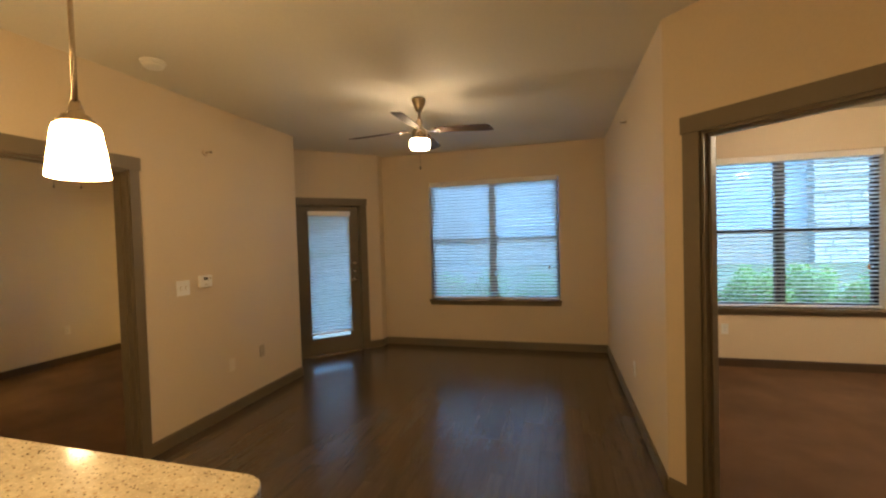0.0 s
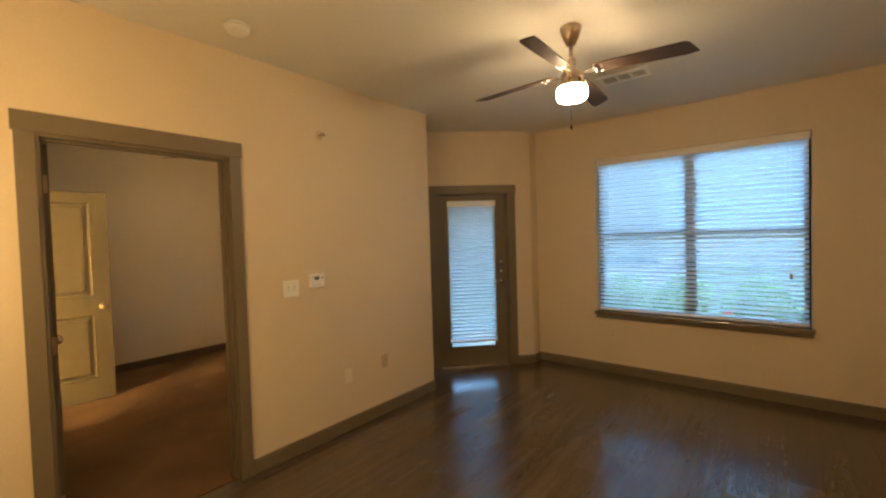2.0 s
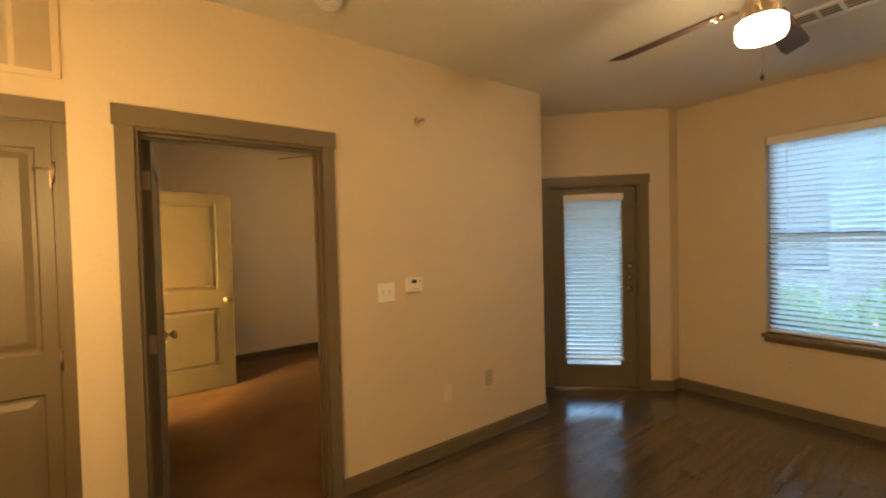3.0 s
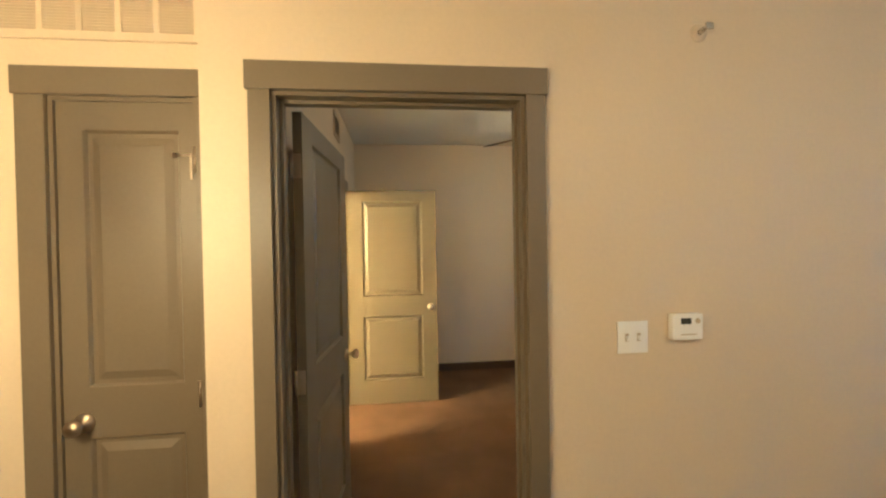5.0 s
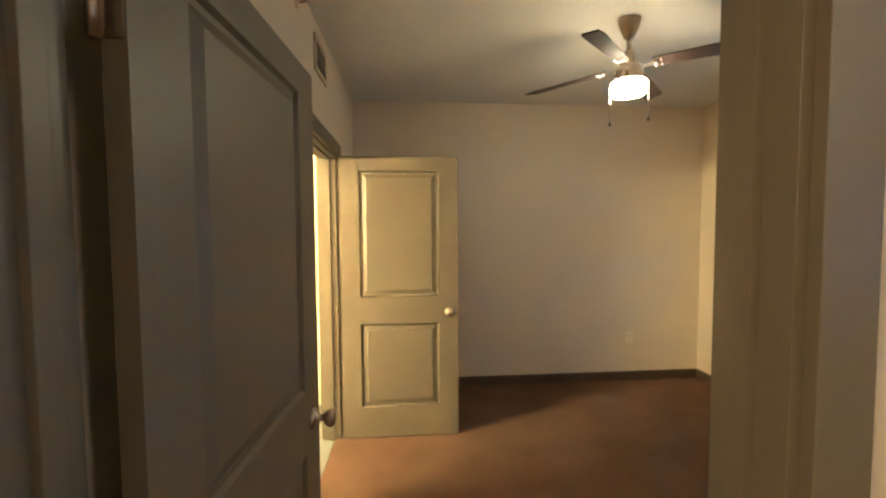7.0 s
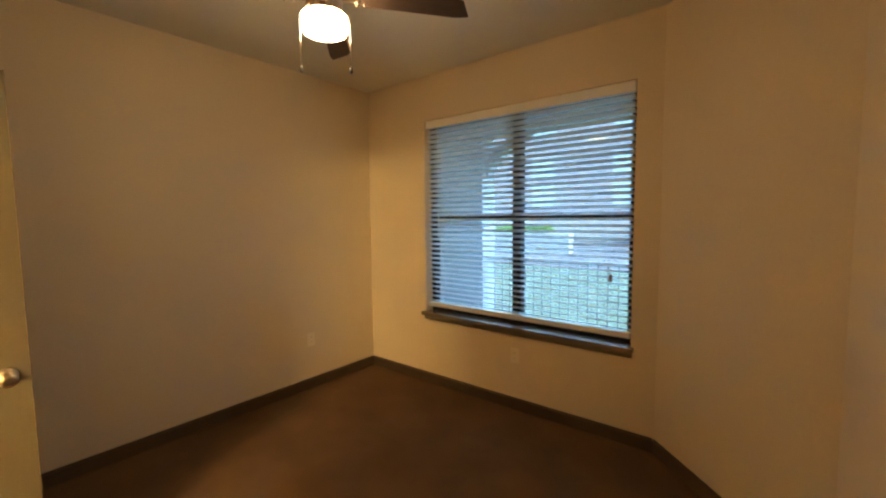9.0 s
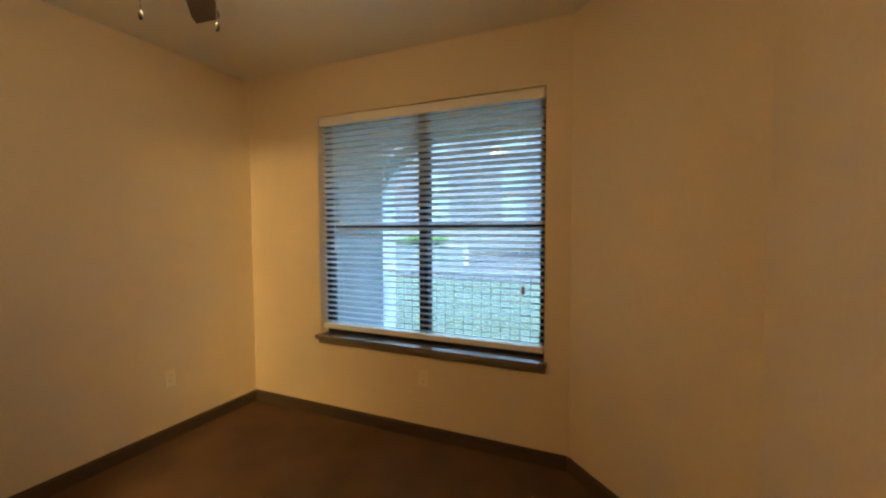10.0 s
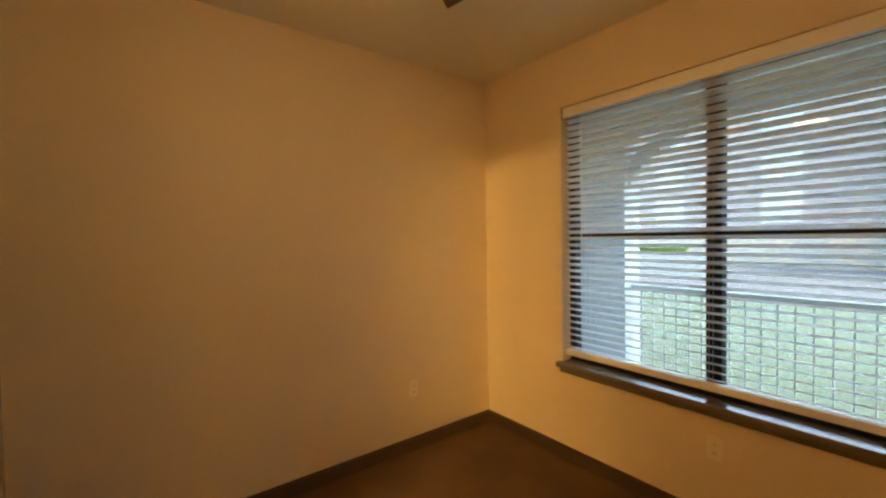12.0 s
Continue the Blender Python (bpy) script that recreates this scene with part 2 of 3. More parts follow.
def skirting(name, a, b, spans, mat=TAUPE, tone="taupe painted"):
    """Skirting board along a wall's room face."""
    d = Vector((b[0] - a[0], b[1] - a[1]))
    m = pose(a[0], a[1], 0, 0, 0, math.degrees(math.atan2(d.y, d.x)))
    root = thing(name, m, tone + " wooden baseboard along the wall", "baseboard", kind="structure")
    for u0, u1 in spans:
        bm = block((u0, -0.015, 0.001), (u1, -0.0005, 0.086), 0.002)
        add_box(bm, (u0, -0.010, 0.086), (u1, -0.0005, 0.098), 0.003)
        part("board", bm, mat, root)
    return root


S2 = math.sqrt(2)
CREAM = "cream painted drywall with a light orange-peel texture"
# living room and kitchen, clockwise with the outside on the left
_, M_LEFT = wall("wall_bedroom_side", (-2.59, 1.568), (-2.59, 4.36), 0.12, CREAM, [(0.222, 1.092, 0, 2.055)])
single("wall_corner_pier", prism([(-2.59, 4.36), (-2.59, 4.54), (-3.31, 5.26), (-3.46, 5.26), (-3.46, 5.11), (-2.71, 4.36)], 0, H), PAINT,
       CREAM, "wall", kind="structure")
_, M_PATIO = wall("wall_patio_door", (-3.055, 5.005), (-2.18, 5.88), 0.15, CREAM, [(0.125, 0.962, 0, 2.005)])
single("wall_jog", prism([(-2.18, 5.88), (-2.18, 6.19), (-2.286, 6.19), (-2.286, 5.986)], 0, H), PAINT, CREAM, "wall", kind="structure")
_, M_LWIN = wall("wall_living_window", (-2.18, 6.04), (0.965, 6.04), 0.15, CREAM, [(0.70, 2.455, 0.655, 2.30)])
wall("wall_living_side", (0.845, 6.04), (0.845, 3.10), 0.12, CREAM)
_, M_DIAG = wall("wall_study_door", (0.845, 3.10), (1.765, 2.18), 0.12, CREAM, [(0.20, 1.06, 0, 2.04)])
wall("wall_kitchen_side", (1.765, 2.18), (1.765, -2.0), 0.12, CREAM)
wall("wall_kitchen_back", (1.885, -2.0), (-2.80, -2.0), 0.12, CREAM)
_, M_CLO = wall("wall_closet", (-2.68, -2.0), (-2.68, 1.568), 0.12, CREAM, [(3.045, 3.525, 0, 2.055)])
wall("wall_closet_back", (-3.1, 0.9), (-3.1, 1.56), 0.02, "plain closet back wall", h=2.3)
# bedroom
_, M_BATHW = wall("wall_bath_side", (-2.71, 1.70), (-6.06, 1.70), 0.12, CREAM, [(1.60, 2.45, 0, 2.055)])
wall("wall_bedroom_far", (-6.06, 1.58), (-6.06, 5.26), 0.12, CREAM)
_, M_BWIN = wall("wall_bedroom_window", (-6.06, 5.11), (-3.46, 5.11), 0.15, CREAM, [(0.722, 2.45, 0.655, 2.33)])
# second bedroom
_, M_SWIN = wall("wall_study_window", (0.965, 5.69), (4.6, 5.69), 0.15, CREAM, [(0.755, 2.475, 0.655, 2.30)])
wall("wall_study_far", (4.6, 5.84), (4.6, 1.0), 0.12, CREAM)
wall("wall_study_back", (4.6, 1.0), (1.885, 1.0), 0.12, CREAM)
# bathroom behind the bedroom
wall("wall_bath_end", (-5.75, -0.4), (-5.75, 1.58), 0.1, CREAM)
wall("wall_bath_back", (-3.2, -0.4), (-5.85, -0.4), 0.1, CREAM)
wall("wall_bath_near", (-3.2, 1.58), (-3.2, -0.5), 0.1, CREAM)

single("ceiling", prism([(-6.25, -2.2), (4.8, -2.2), (4.8, 5.84), (0.965, 5.84), (0.965, 6.19), (-3.30, 6.19), (-3.30, 5.26), (-6.25, 5.26)],
                        H, H + 0.25), CEIL, "cream painted ceiling with a light texture", "ceiling", kind="structure")
FLOOR = single("floor", prism([(-2.80, -2.1), (1.885, -2.1), (1.885, 2.2), (0.90, 3.14), (0.90, 6.10), (-2.23, 6.10), (-2.23, 5.93),
                               (-3.10, 5.06), (-2.63, 4.60), (-2.63, 1.60), (-2.80, 1.60)], -0.12, -0.0018), GROUT,
               "dark brown wood-look plank floor", "floor", kind="structure")
single("floor_carpet_bedroom", prism([(-6.1, 1.66), (-2.75, 1.66), (-2.75, 1.79), (-2.632, 1.79), (-2.632, 2.66), (-2.75, 2.66), (-2.75, 4.37),
                                      (-3.48, 5.15), (-6.1, 5.15)], -0.12, 0.008), CARPET, "brown cut-pile carpet with vacuum marks",
       "carpet", kind="structure")
single("floor_carpet_study", prism([(0.925, 5.73), (0.925, 3.165), (1.81, 2.28), (1.86, 2.2), (1.86, 0.95), (4.65, 0.95), (4.65, 5.73)], -0.12, 0.008),
       CARPET, "brown cut-pile carpet", "carpet", kind="structure")
single("floor_bath", block((-5.8, -0.45, -0.12), (-3.15, 1.655, 0.004)), CONCRETE, "pale bathroom floor", "floor", kind="structure")
single("floor_closet", block((-3.1, 0.85, -0.12), (-2.81, 1.59, 0.0)), GROUT, "dark closet floor", "floor", kind="structure")

skirting("baseboard_left", (-2.59, 1.568), (-2.59, 4.54), [(0.0, 0.155), (1.159, 2.978)])
skirting("baseboard_return", (-2.59, 4.54), (-3.055, 5.005), [(-0.006, 0.64)])
skirting("baseboard_patio", (-3.055, 5.005), (-2.18, 5.88), [(1.048, 1.2375)])
skirting("baseboard_jog", (-2.18, 5.88), (-2.18, 6.04), [(-0.006, 0.145)])
skirting("baseboard_window", (-2.18, 6.04), (0.845, 6.04), [(0.0, 3.01)])
skirting("baseboard_right", (0.845, 6.04), (0.845, 3.10), [(0, 2.934)])
skirting("baseboard_study_door", (0.845, 3.10), (1.765, 2.18), [(0.006, 0.115), (1.145, 1.30)])
skirting("baseboard_closet", (-2.68, -2.0), (-2.68, 1.568), [(0, 2.955)])
skirting("baseboard_bath_side", (-2.71, 1.70), (-6.06, 1.70), [(0.0, 1.51), (2.54, 3.335)], BROWN_BASE, "dark brown")
skirting("baseboard_far", (-6.06, 1.70), (-6.06, 5.11), [(0, 3.395)], BROWN_BASE, "dark brown")
skirting("baseboard_bedroom_window", (-6.06, 5.11), (-3.46, 5.11), [(0, 2.594)], BROWN_BASE, "dark brown")
skirting("baseboard_bedroom_corner", (-3.46, 5.11), (-2.71, 4.36), [(0.006, 1.054)], BROWN_BASE, "dark brown")
skirting("baseboard_bedroom_near", (-2.71, 4.36), (-2.71, 1.70), [(0.006, 1.62)], BROWN_BASE, "dark brown")
skirting("baseboard_study_window", (0.965, 5.69), (4.6, 5.69), [(0, 3.62)], BROWN_BASE, "dark brown")


# ---- doors ----
def knob_bm(m):
    bm = lathe([(0.033, 0), (0.033, 0.004), (0.026, 0.010), (0.011, 0.014), (0.010, 0.034), (0.019, 0.040), (0.027, 0.050), (0.028, 0.058),
                (0.022, 0.067), (0.009, 0.071)], 24, m)
    return bm


def panel_bm(x0, x1, z0, z1, y, out):
    """A raised panel set into a leaf; out is the side it faces, +1 or -1 in y."""
    bm = bmesh.new()
    loops = []
    for inset, depth in ((0, 0), (0.008, 0.013), (0.022, 0.013), (0.050, 0.003)):
        yy = y - out * depth
        loops.append([bm.verts.new(p) for p in ((x0 + inset, yy, z0 + inset), (x1 - inset, yy, z0 + inset),
                                                (x1 - inset, yy, z1 - inset), (x0 + inset, yy, z1 - inset))])
    for a, b in zip(loops, loops[1:]):
        for i in range(4):
            j = (i + 1) % 4
            bm.faces.new((a[i], a[j], b[j], b[i]))
    bm.faces.new(loops[-1])
    bmesh.ops.recalc_face_normals(bm, faces=bm.faces)
    return bm


def leaf(parent, w, h, m, stile=0.138, lock_stile=None, knob_z=0.915, rows=((0.225, 0.835), (1.03, 1.93)), th=0.035):
    """A two-panel door leaf hinged at local x = 0, faces at y = 0 and y = -th."""
    x0, x1 = stile, w - (lock_stile or stile)
    bm = bmesh.new()
    zs = [0] + [z for r in rows for z in r] + [h]
    for i, (z0, z1) in enumerate(zip(zs, zs[1:])):
        for a, b in ((0, x0), (x0, x1), (x1, w)):
            if a == x0 and i % 2:
                continue
            add_box(bm, (a, -th, z0), (b, 0, z1))
    bmesh.ops.remove_doubles(bm, verts=bm.verts, dist=1e-5)
    ob = part("door_leaf", bm, TAUPE, parent, m=m)
    for z0, z1 in rows:
        for y, out in ((0, 1), (-th, -1)):
            part("panel", panel_bm(x0, x1, z0, z1, y, out), TAUPE, ob)
    for y, rx in ((0, -90), (-th, 90)):
        part("knob", knob_bm(pose(w - 0.065, y, knob_z, rx)), NICKEL, ob, "polished nickel door knob")
    part("latch_plate", block((w - 0.0005, -0.028, knob_z - 0.03), (w + 0.0015, -0.007, knob_z + 0.03), 0.0005), STEEL, ob)
    for z in (0.2, h / 2, h - 0.2):
        b2 = lathe([(0.007, z - 0.045), (0.007, z + 0.045)], 10, pose(-0.006, 0.006, 0))
        add_box(b2, (-0.0015, -0.03, z - 0.045), (0.0005, 0.0, z + 0.045))
        part("hinge", b2, NICKEL, ob)
    return ob


def door_case(name, m, u0, u1, top, th, label, sides=(True, True), trim=0.085, left_trim=None, right_trim=None, stop_y=0.06):
    """Jambs, stops and casings of an opening of a wall with the matrix m."""
    root = thing(name, m, label, "door", kind="structure")
    lt, rt = left_trim or trim, right_trim or trim
    for y0, y1, on in ((-0.018, -0.0005, sides[0]), (th + 0.0005, th + 0.018, sides[1])):
        if on:
            part("casing", block((u0 - lt, y0, 0.002), (u0 + 0.004, y1, top - 0.004), 0.003), TAUPE, root)
            part("casing", block((u1 - 0.004, y0, 0.002), (u1 + rt, y1, top - 0.004), 0.003), TAUPE, root)
            pr = 0.004
            part("head_casing", block((u0 - lt - (0.009 if lt == trim else 0), y0 - (pr if y0 < 0 else 0), top - 0.004), (u1 + rt + (0.009 if rt == trim else 0), y1 + (pr if y0 > 0 else 0), top + 0.088), 0.003),
                 TAUPE, root)
    part("jamb", block((u0, 0, 0.002), (u0 + 0.018, th, top - 0.018)), TAUPE, root)
    part("jamb", block((u1 - 0.018, 0, 0.002), (u1, th, top - 0.018)), TAUPE, root)
    part("head_jamb", block((u0, 0, top - 0.018), (u1, th, top)), TAUPE, root)
    s0, s1 = stop_y - 0.035, stop_y
    part("stop", block((u0 + 0.018, s0, 0.002), (u0 + 0.030, s1, top - 0.03), 0.002), TAUPE, root)
    part("stop", block((u1 - 0.030, s0, 0.002), (u1 - 0.018, s1, top - 0.03), 0.002), TAUPE, root)
    part("head_stop", block((u0 + 0.018, s0, top - 0.03), (u1 - 0.018, s1, top - 0.018), 0.002), TAUPE, root)
    return root


# bedroom door: opens into the bedroom, swung past a right angle
d1 = door_case("door_1", M_LEFT, 0.222, 1.092, 2.055, 0.12, "taupe painted two-panel bedroom door standing open, in a wide taupe casing", stop_y=0.08, trim=0.066)
leaf(d1, 0.815, 2.02, pose(0.252, 0.162, 0.014, 0, 0, 86.5))
# bathroom door: opens into the bedroom at a right angle
d2 = door_case("door_2", M_BATHW, 1.60, 2.45, 2.055, 0.12, "taupe painted two-panel bathroom door standing open over the carpet", stop_y=0.075)
leaf(d2, 0.84, 2.035, M_BATHW.inverted() @ pose(-5.165, 1.722, 0.014, 0, 0, 90))
# closet door, shut
d3 = door_case("door_3", M_CLO, 3.045, 3.525, 2.055, 0.12, "taupe painted two-panel closet door, shut, beside the bedroom door", right_trim=0.042, stop_y=0.09, sides=(True, False))
leaf(d3, 0.438, 2.03, pose(3.504, 0.008, 0.01, 0, 0, 180), stile=0.05, lock_stile=0.082, rows=((0.22, 0.88), (1.055, 1.93)), knob_z=0.935)
bm = lathe([(0.004, 0), (0.004, 0.045)], 8, pose(3.50, -0.01, 1.853, 0, -90, 0))
lathe([(0.004, 0), (0.009, 0.002), (0.009, 0.010), (0.004, 0.012)], 12, pose(3.455, -0.01, 1.853, 0, -90, 0), bm)
add_box(bm, (3.498, -0.013, 1.77), (3.505, -0.005, 1.86), 0.002)
part("hinge_door_stop", bm, NICKEL, d3, "nickel hinge-pin door stop")
# second bedroom opening: its leaf is swung out of sight
door_case("door_4", M_DIAG, 0.20, 1.06, 2.04, 0.12, "taupe cased opening to the second bedroom", stop_y=0.08)


# patio door: glazed leaf with a blind on it
d5 = door_case("door_5", M_PATIO, 0.125, 0.962, 2.005, 0.15, "taupe exterior door with a full glass lite and a white blind, shut", stop_y=0.09,
               left_trim=0.075, sides=(True, False))
W5, T5 = 0.799, 0.044
m5 = pose(0.144, 0.05, 0.016)
bm = bmesh.new()
gx0, gx1, gz0, gz1 = 0.12, 0.655, 0.20, 1.86
for lo, hi in (((0, 0, 0), (gx0, T5, 1.968)), ((gx1, 0, 0), (W5, T5, 1.968)), ((gx0, 0, 0), (gx1, T5, gz0)), ((gx0, 0, gz1), (gx1, T5, 1.968))):
    add_box(bm, lo, hi)
lf = part("door_leaf", bm, TAUPE, d5, m=m5)
bm = bmesh.new()
for lo, hi in (((gx0 - 0.03, -0.012, gz0 - 0.03), (gx0 + 0.012, 0.0, gz1 + 0.03)), ((gx1 - 0.012, -0.012, gz0 - 0.03), (gx1 + 0.03, 0.0, gz1 + 0.03)),
               ((gx0 + 0.012, -0.012, gz0 - 0.03), (gx1 - 0.012, 0.0, gz0 + 0.012)), ((gx0 + 0.012, -0.012, gz1 - 0.012), (gx1 - 0.012, 0.0, gz1 + 0.03))):
    add_box(bm, lo, hi, 0.003)
part("lite_frame", bm, TAUPE, lf)
pane = part("pane", block((gx0, 0.018, gz0), (gx1, 0.024, gz1)), GLASS, lf)
pane.visible_shadow = False
for z, deep in ((1.19, 0.028), (1.08, 0.022)):
    part("deadbolt", lathe([(0.03, 0), (0.03, 0.006), (0.018, 0.012), (0.016, deep)], 20, pose(0.735, 0, z, 90)), STEEL, lf, "satin metal deadbolt")
bm = lathe([(0.03, 0), (0.03, 0.006), (0.012, 0.010), (0.010, 0.045), (0.006, 0.05)], 20, pose(0.735, 0, 0.965, 90))
add_box(bm, (0.635, -0.052, 0.957), (0.74, -0.040, 0.973), 0.004)
part("lever_handle", bm, STEEL, lf, "satin metal lever handle")
part("threshold", block((0.145, -0.02, 0.001), (0.942, 0.16, 0.014), 0.003), STEEL, d5, "metal door threshold")
for z in (0.2, 1.0, 1.8):
    part("hinge", lathe([(0.007, z - 0.045), (0.007, z + 0.045)], 10, pose(0.138, 0.044, 0)), NICKEL, d5)


# ---- windows and blinds ----
def window(name, m, u0, u1, z0, z1, label, apron=0.072, mull=0.043, foot=0.05):
    """A twin single-hung window in the wall with the matrix m."""
    root = thing(name, m, label, "window", kind="structure")
    mid = (u0 + u1) / 2
    rail = 1.487
    f0, f1 = 0.085, 0.148
    e = 0.002
    part("window_frame", block((u0 + e, f0, z0 + e), (u0 + 0.045, f1, z1 - e), 0.003), BRONZE, root)
    part("window_frame", block((u1 - 0.045, f0, z0 + e), (u1 - e, f1, z1 - e), 0.003), BRONZE, root)
    part("window_frame", block((u0 + 0.045, f0, z0 + e), (u1 - 0.045, f1, z0 + foot), 0.003), BRONZE, root)
    part("window_frame", block((u0 + 0.045, f0, z1 - 0.045), (u1 - 0.045, f1, z1 - e), 0.003), BRONZE, root)
    part("mullion", block((mid - mull, f0 - 0.004, z0 + foot), (mid + mull, f1, z1 - 0.045), 0.003), BRONZE, root)
    for a, b in ((u0 + 0.045, mid - mull), (mid + mull, u1 - 0.045)):
        part("meeting_rail", block((a, f0 + 0.004, rail - 0.020), (b, f1 - 0.01, rail + 0.020), 0.003), BRONZE, root)
        for c, d, y in ((z0 + foot, rail - 0.02, 0.105), (rail + 0.02, z1 - 0.045, 0.125)):
            p = part("pane", block((a, y, c), (b, y + 0.005, d)), GLASS, root)
            p.visible_shadow = False
    part("window_sill", block((u0 - 0.02, -0.05, z0 - 0.028), (u1 + 0.02, -0.0005, z0 + 0.004), 0.006), SILL, root, "taupe projecting window sill")
    part("window_sill", block((u0 + e, 0.0, z0 + 0.0005), (u1 - e, f0 - 0.002, z0 + 0.004)), SILL, root)
    part("apron", block((u0 - 0.01, -0.017, z0 - apron), (u1 + 0.01, -0.0005, z0 - 0.028), 0.003), TAUPE, root)
    return root


def blind(m, u0, u1, z0, z1, label, y=0.042, depth=0.048, pitch=0.042, first=0.045, tilt=-17.0, tassel=True, valance=0.066, cords=(0.09, 0.5, 0.91), rail=0.020):
    """A two-inch slat blind hung between u0 and u1, its bottom rail at z0."""
    root = thing("window_blind", m, label, "window blind", "white slat blinds")
    part("valance", block((u0 - 0.003, y - 0.036, z1 - valance), (u1 + 0.003, y - 0.028, z1), 0.002), RAIL, root)
    part("headrail", block((u0, y - 0.026, z1 - 0.045), (u1, y + 0.026, z1 - 0.002), 0.002), RAIL, root)
    part("bottom_rail", block((u0, y - 0.025, z0), (u1, y + 0.025, z0 + rail), 0.004), RAIL, root)
    bm = bmesh.new()
    n = 5
    top, low = [], []
    for i in range(n + 1):
        f = i / n - 0.5
        yy, zz = f * depth, 0.0035 * (1 - (2 * f) ** 2)
        top.append((yy, zz + 0.0014)), low.append((yy, zz - 0.0014))
    ring = top + low[::-1]
    a = [bm.verts.new((u0 + 0.004, p[0], p[1])) for p in ring]
    b = [bm.verts.new((u1 - 0.004, p[0], p[1])) for p in ring]
    bm.faces.new(a), bm.faces.new(b[::-1])
    for i in range(len(ring)):
        j = (i + 1) % len(ring)
        bm.faces.new((a[j], a[i], b[i], b[j]))
    bmesh.ops.recalc_face_normals(bm, faces=bm.faces)
    me = mesh_of("slat", bm, SLAT)
    count = int((z1 - 0.07 - z0 - 0.03) / pitch)
    for i in range(count + 1):
        s = new("slat", me)
        s.parent = root
        s.matrix_basis = pose(0, y, z0 + first + i * pitch, tilt + random.uniform(-1.2, 1.2), random.uniform(-0.06, 0.06), 0)
    for f in cords:
        u = u0 + f * (u1 - u0)
        bm = bmesh.new()
        for dy in (-0.5, 0.5):
            lathe([(0.0010, z0 + 0.01), (0.0010, z1 - 0.045)], 6, pose(u, y + dy * (depth + 0.003), 0), bm)
        part("ladder_cord", bm, SLAT, root)
    if tassel:
        u = u1 - 0.12
        part("lift_cord", lathe([(0.0012, 1.10), (0.0012, z1 - 0.05)], 6, pose(u, y - 0.034, 0)), SLAT, root)
        part("cord_tassel", lathe([(0.004, 1.12), (0.010, 1.11), (0.013, 1.075), (0.008, 1.068)], 12, pose(u, y - 0.040, 0)),
             material("tassel_wood", (0.30, 0.12, 0.05), 0.5), root, "small brown wooden cord tassel")
        u = u0 + 0.13
        part("tilt_wand", lathe([(0.004, 1.32), (0.003, z1 - 0.06)], 8, pose(u, y - 0.034, 0)), SLAT, root)
    return root


PANE_FAR = material("far_pane", (0.22, 0.25, 0.28), 0.15, vary=0.1)
BL = "white two-inch slat window blind, lowered with its slats open"
window("window_1", M_LWIN, 0.70, 2.455, 0.655, 2.30, "dark bronze twin single-hung window with a taupe sill")
blind(M_LWIN, 0.712, 2.443, 0.668, 2.296, BL, tilt=-41.0)
window("window_2", M_BWIN, 0.722, 2.45, 0.655, 2.33, "dark bronze twin single-hung window onto the patio", 0.066, 0.036, 0.034)
blind(M_BWIN, 0.738, 2.438, 0.703, 2.326, "white two-inch slat blind stopping just above the sill, slats open", tilt=-23.0, pitch=0.0423, first=0.0515, rail=0.036)
window("window_3", M_SWIN, 0.755, 2.475, 0.655, 2.30, "dark bronze twin single-hung window with a taupe sill")
blind(M_SWIN, 0.767, 2.463, 0.668, 2.296, BL)
blind(M_PATIO @ m5, gx0 - 0.01, gx1 + 0.01, 0.27, 1.90, "white slat blind mounted on the glazed patio door", y=-0.045, tilt=-52.0, tassel=False,
      cords=(0.15, 0.85))


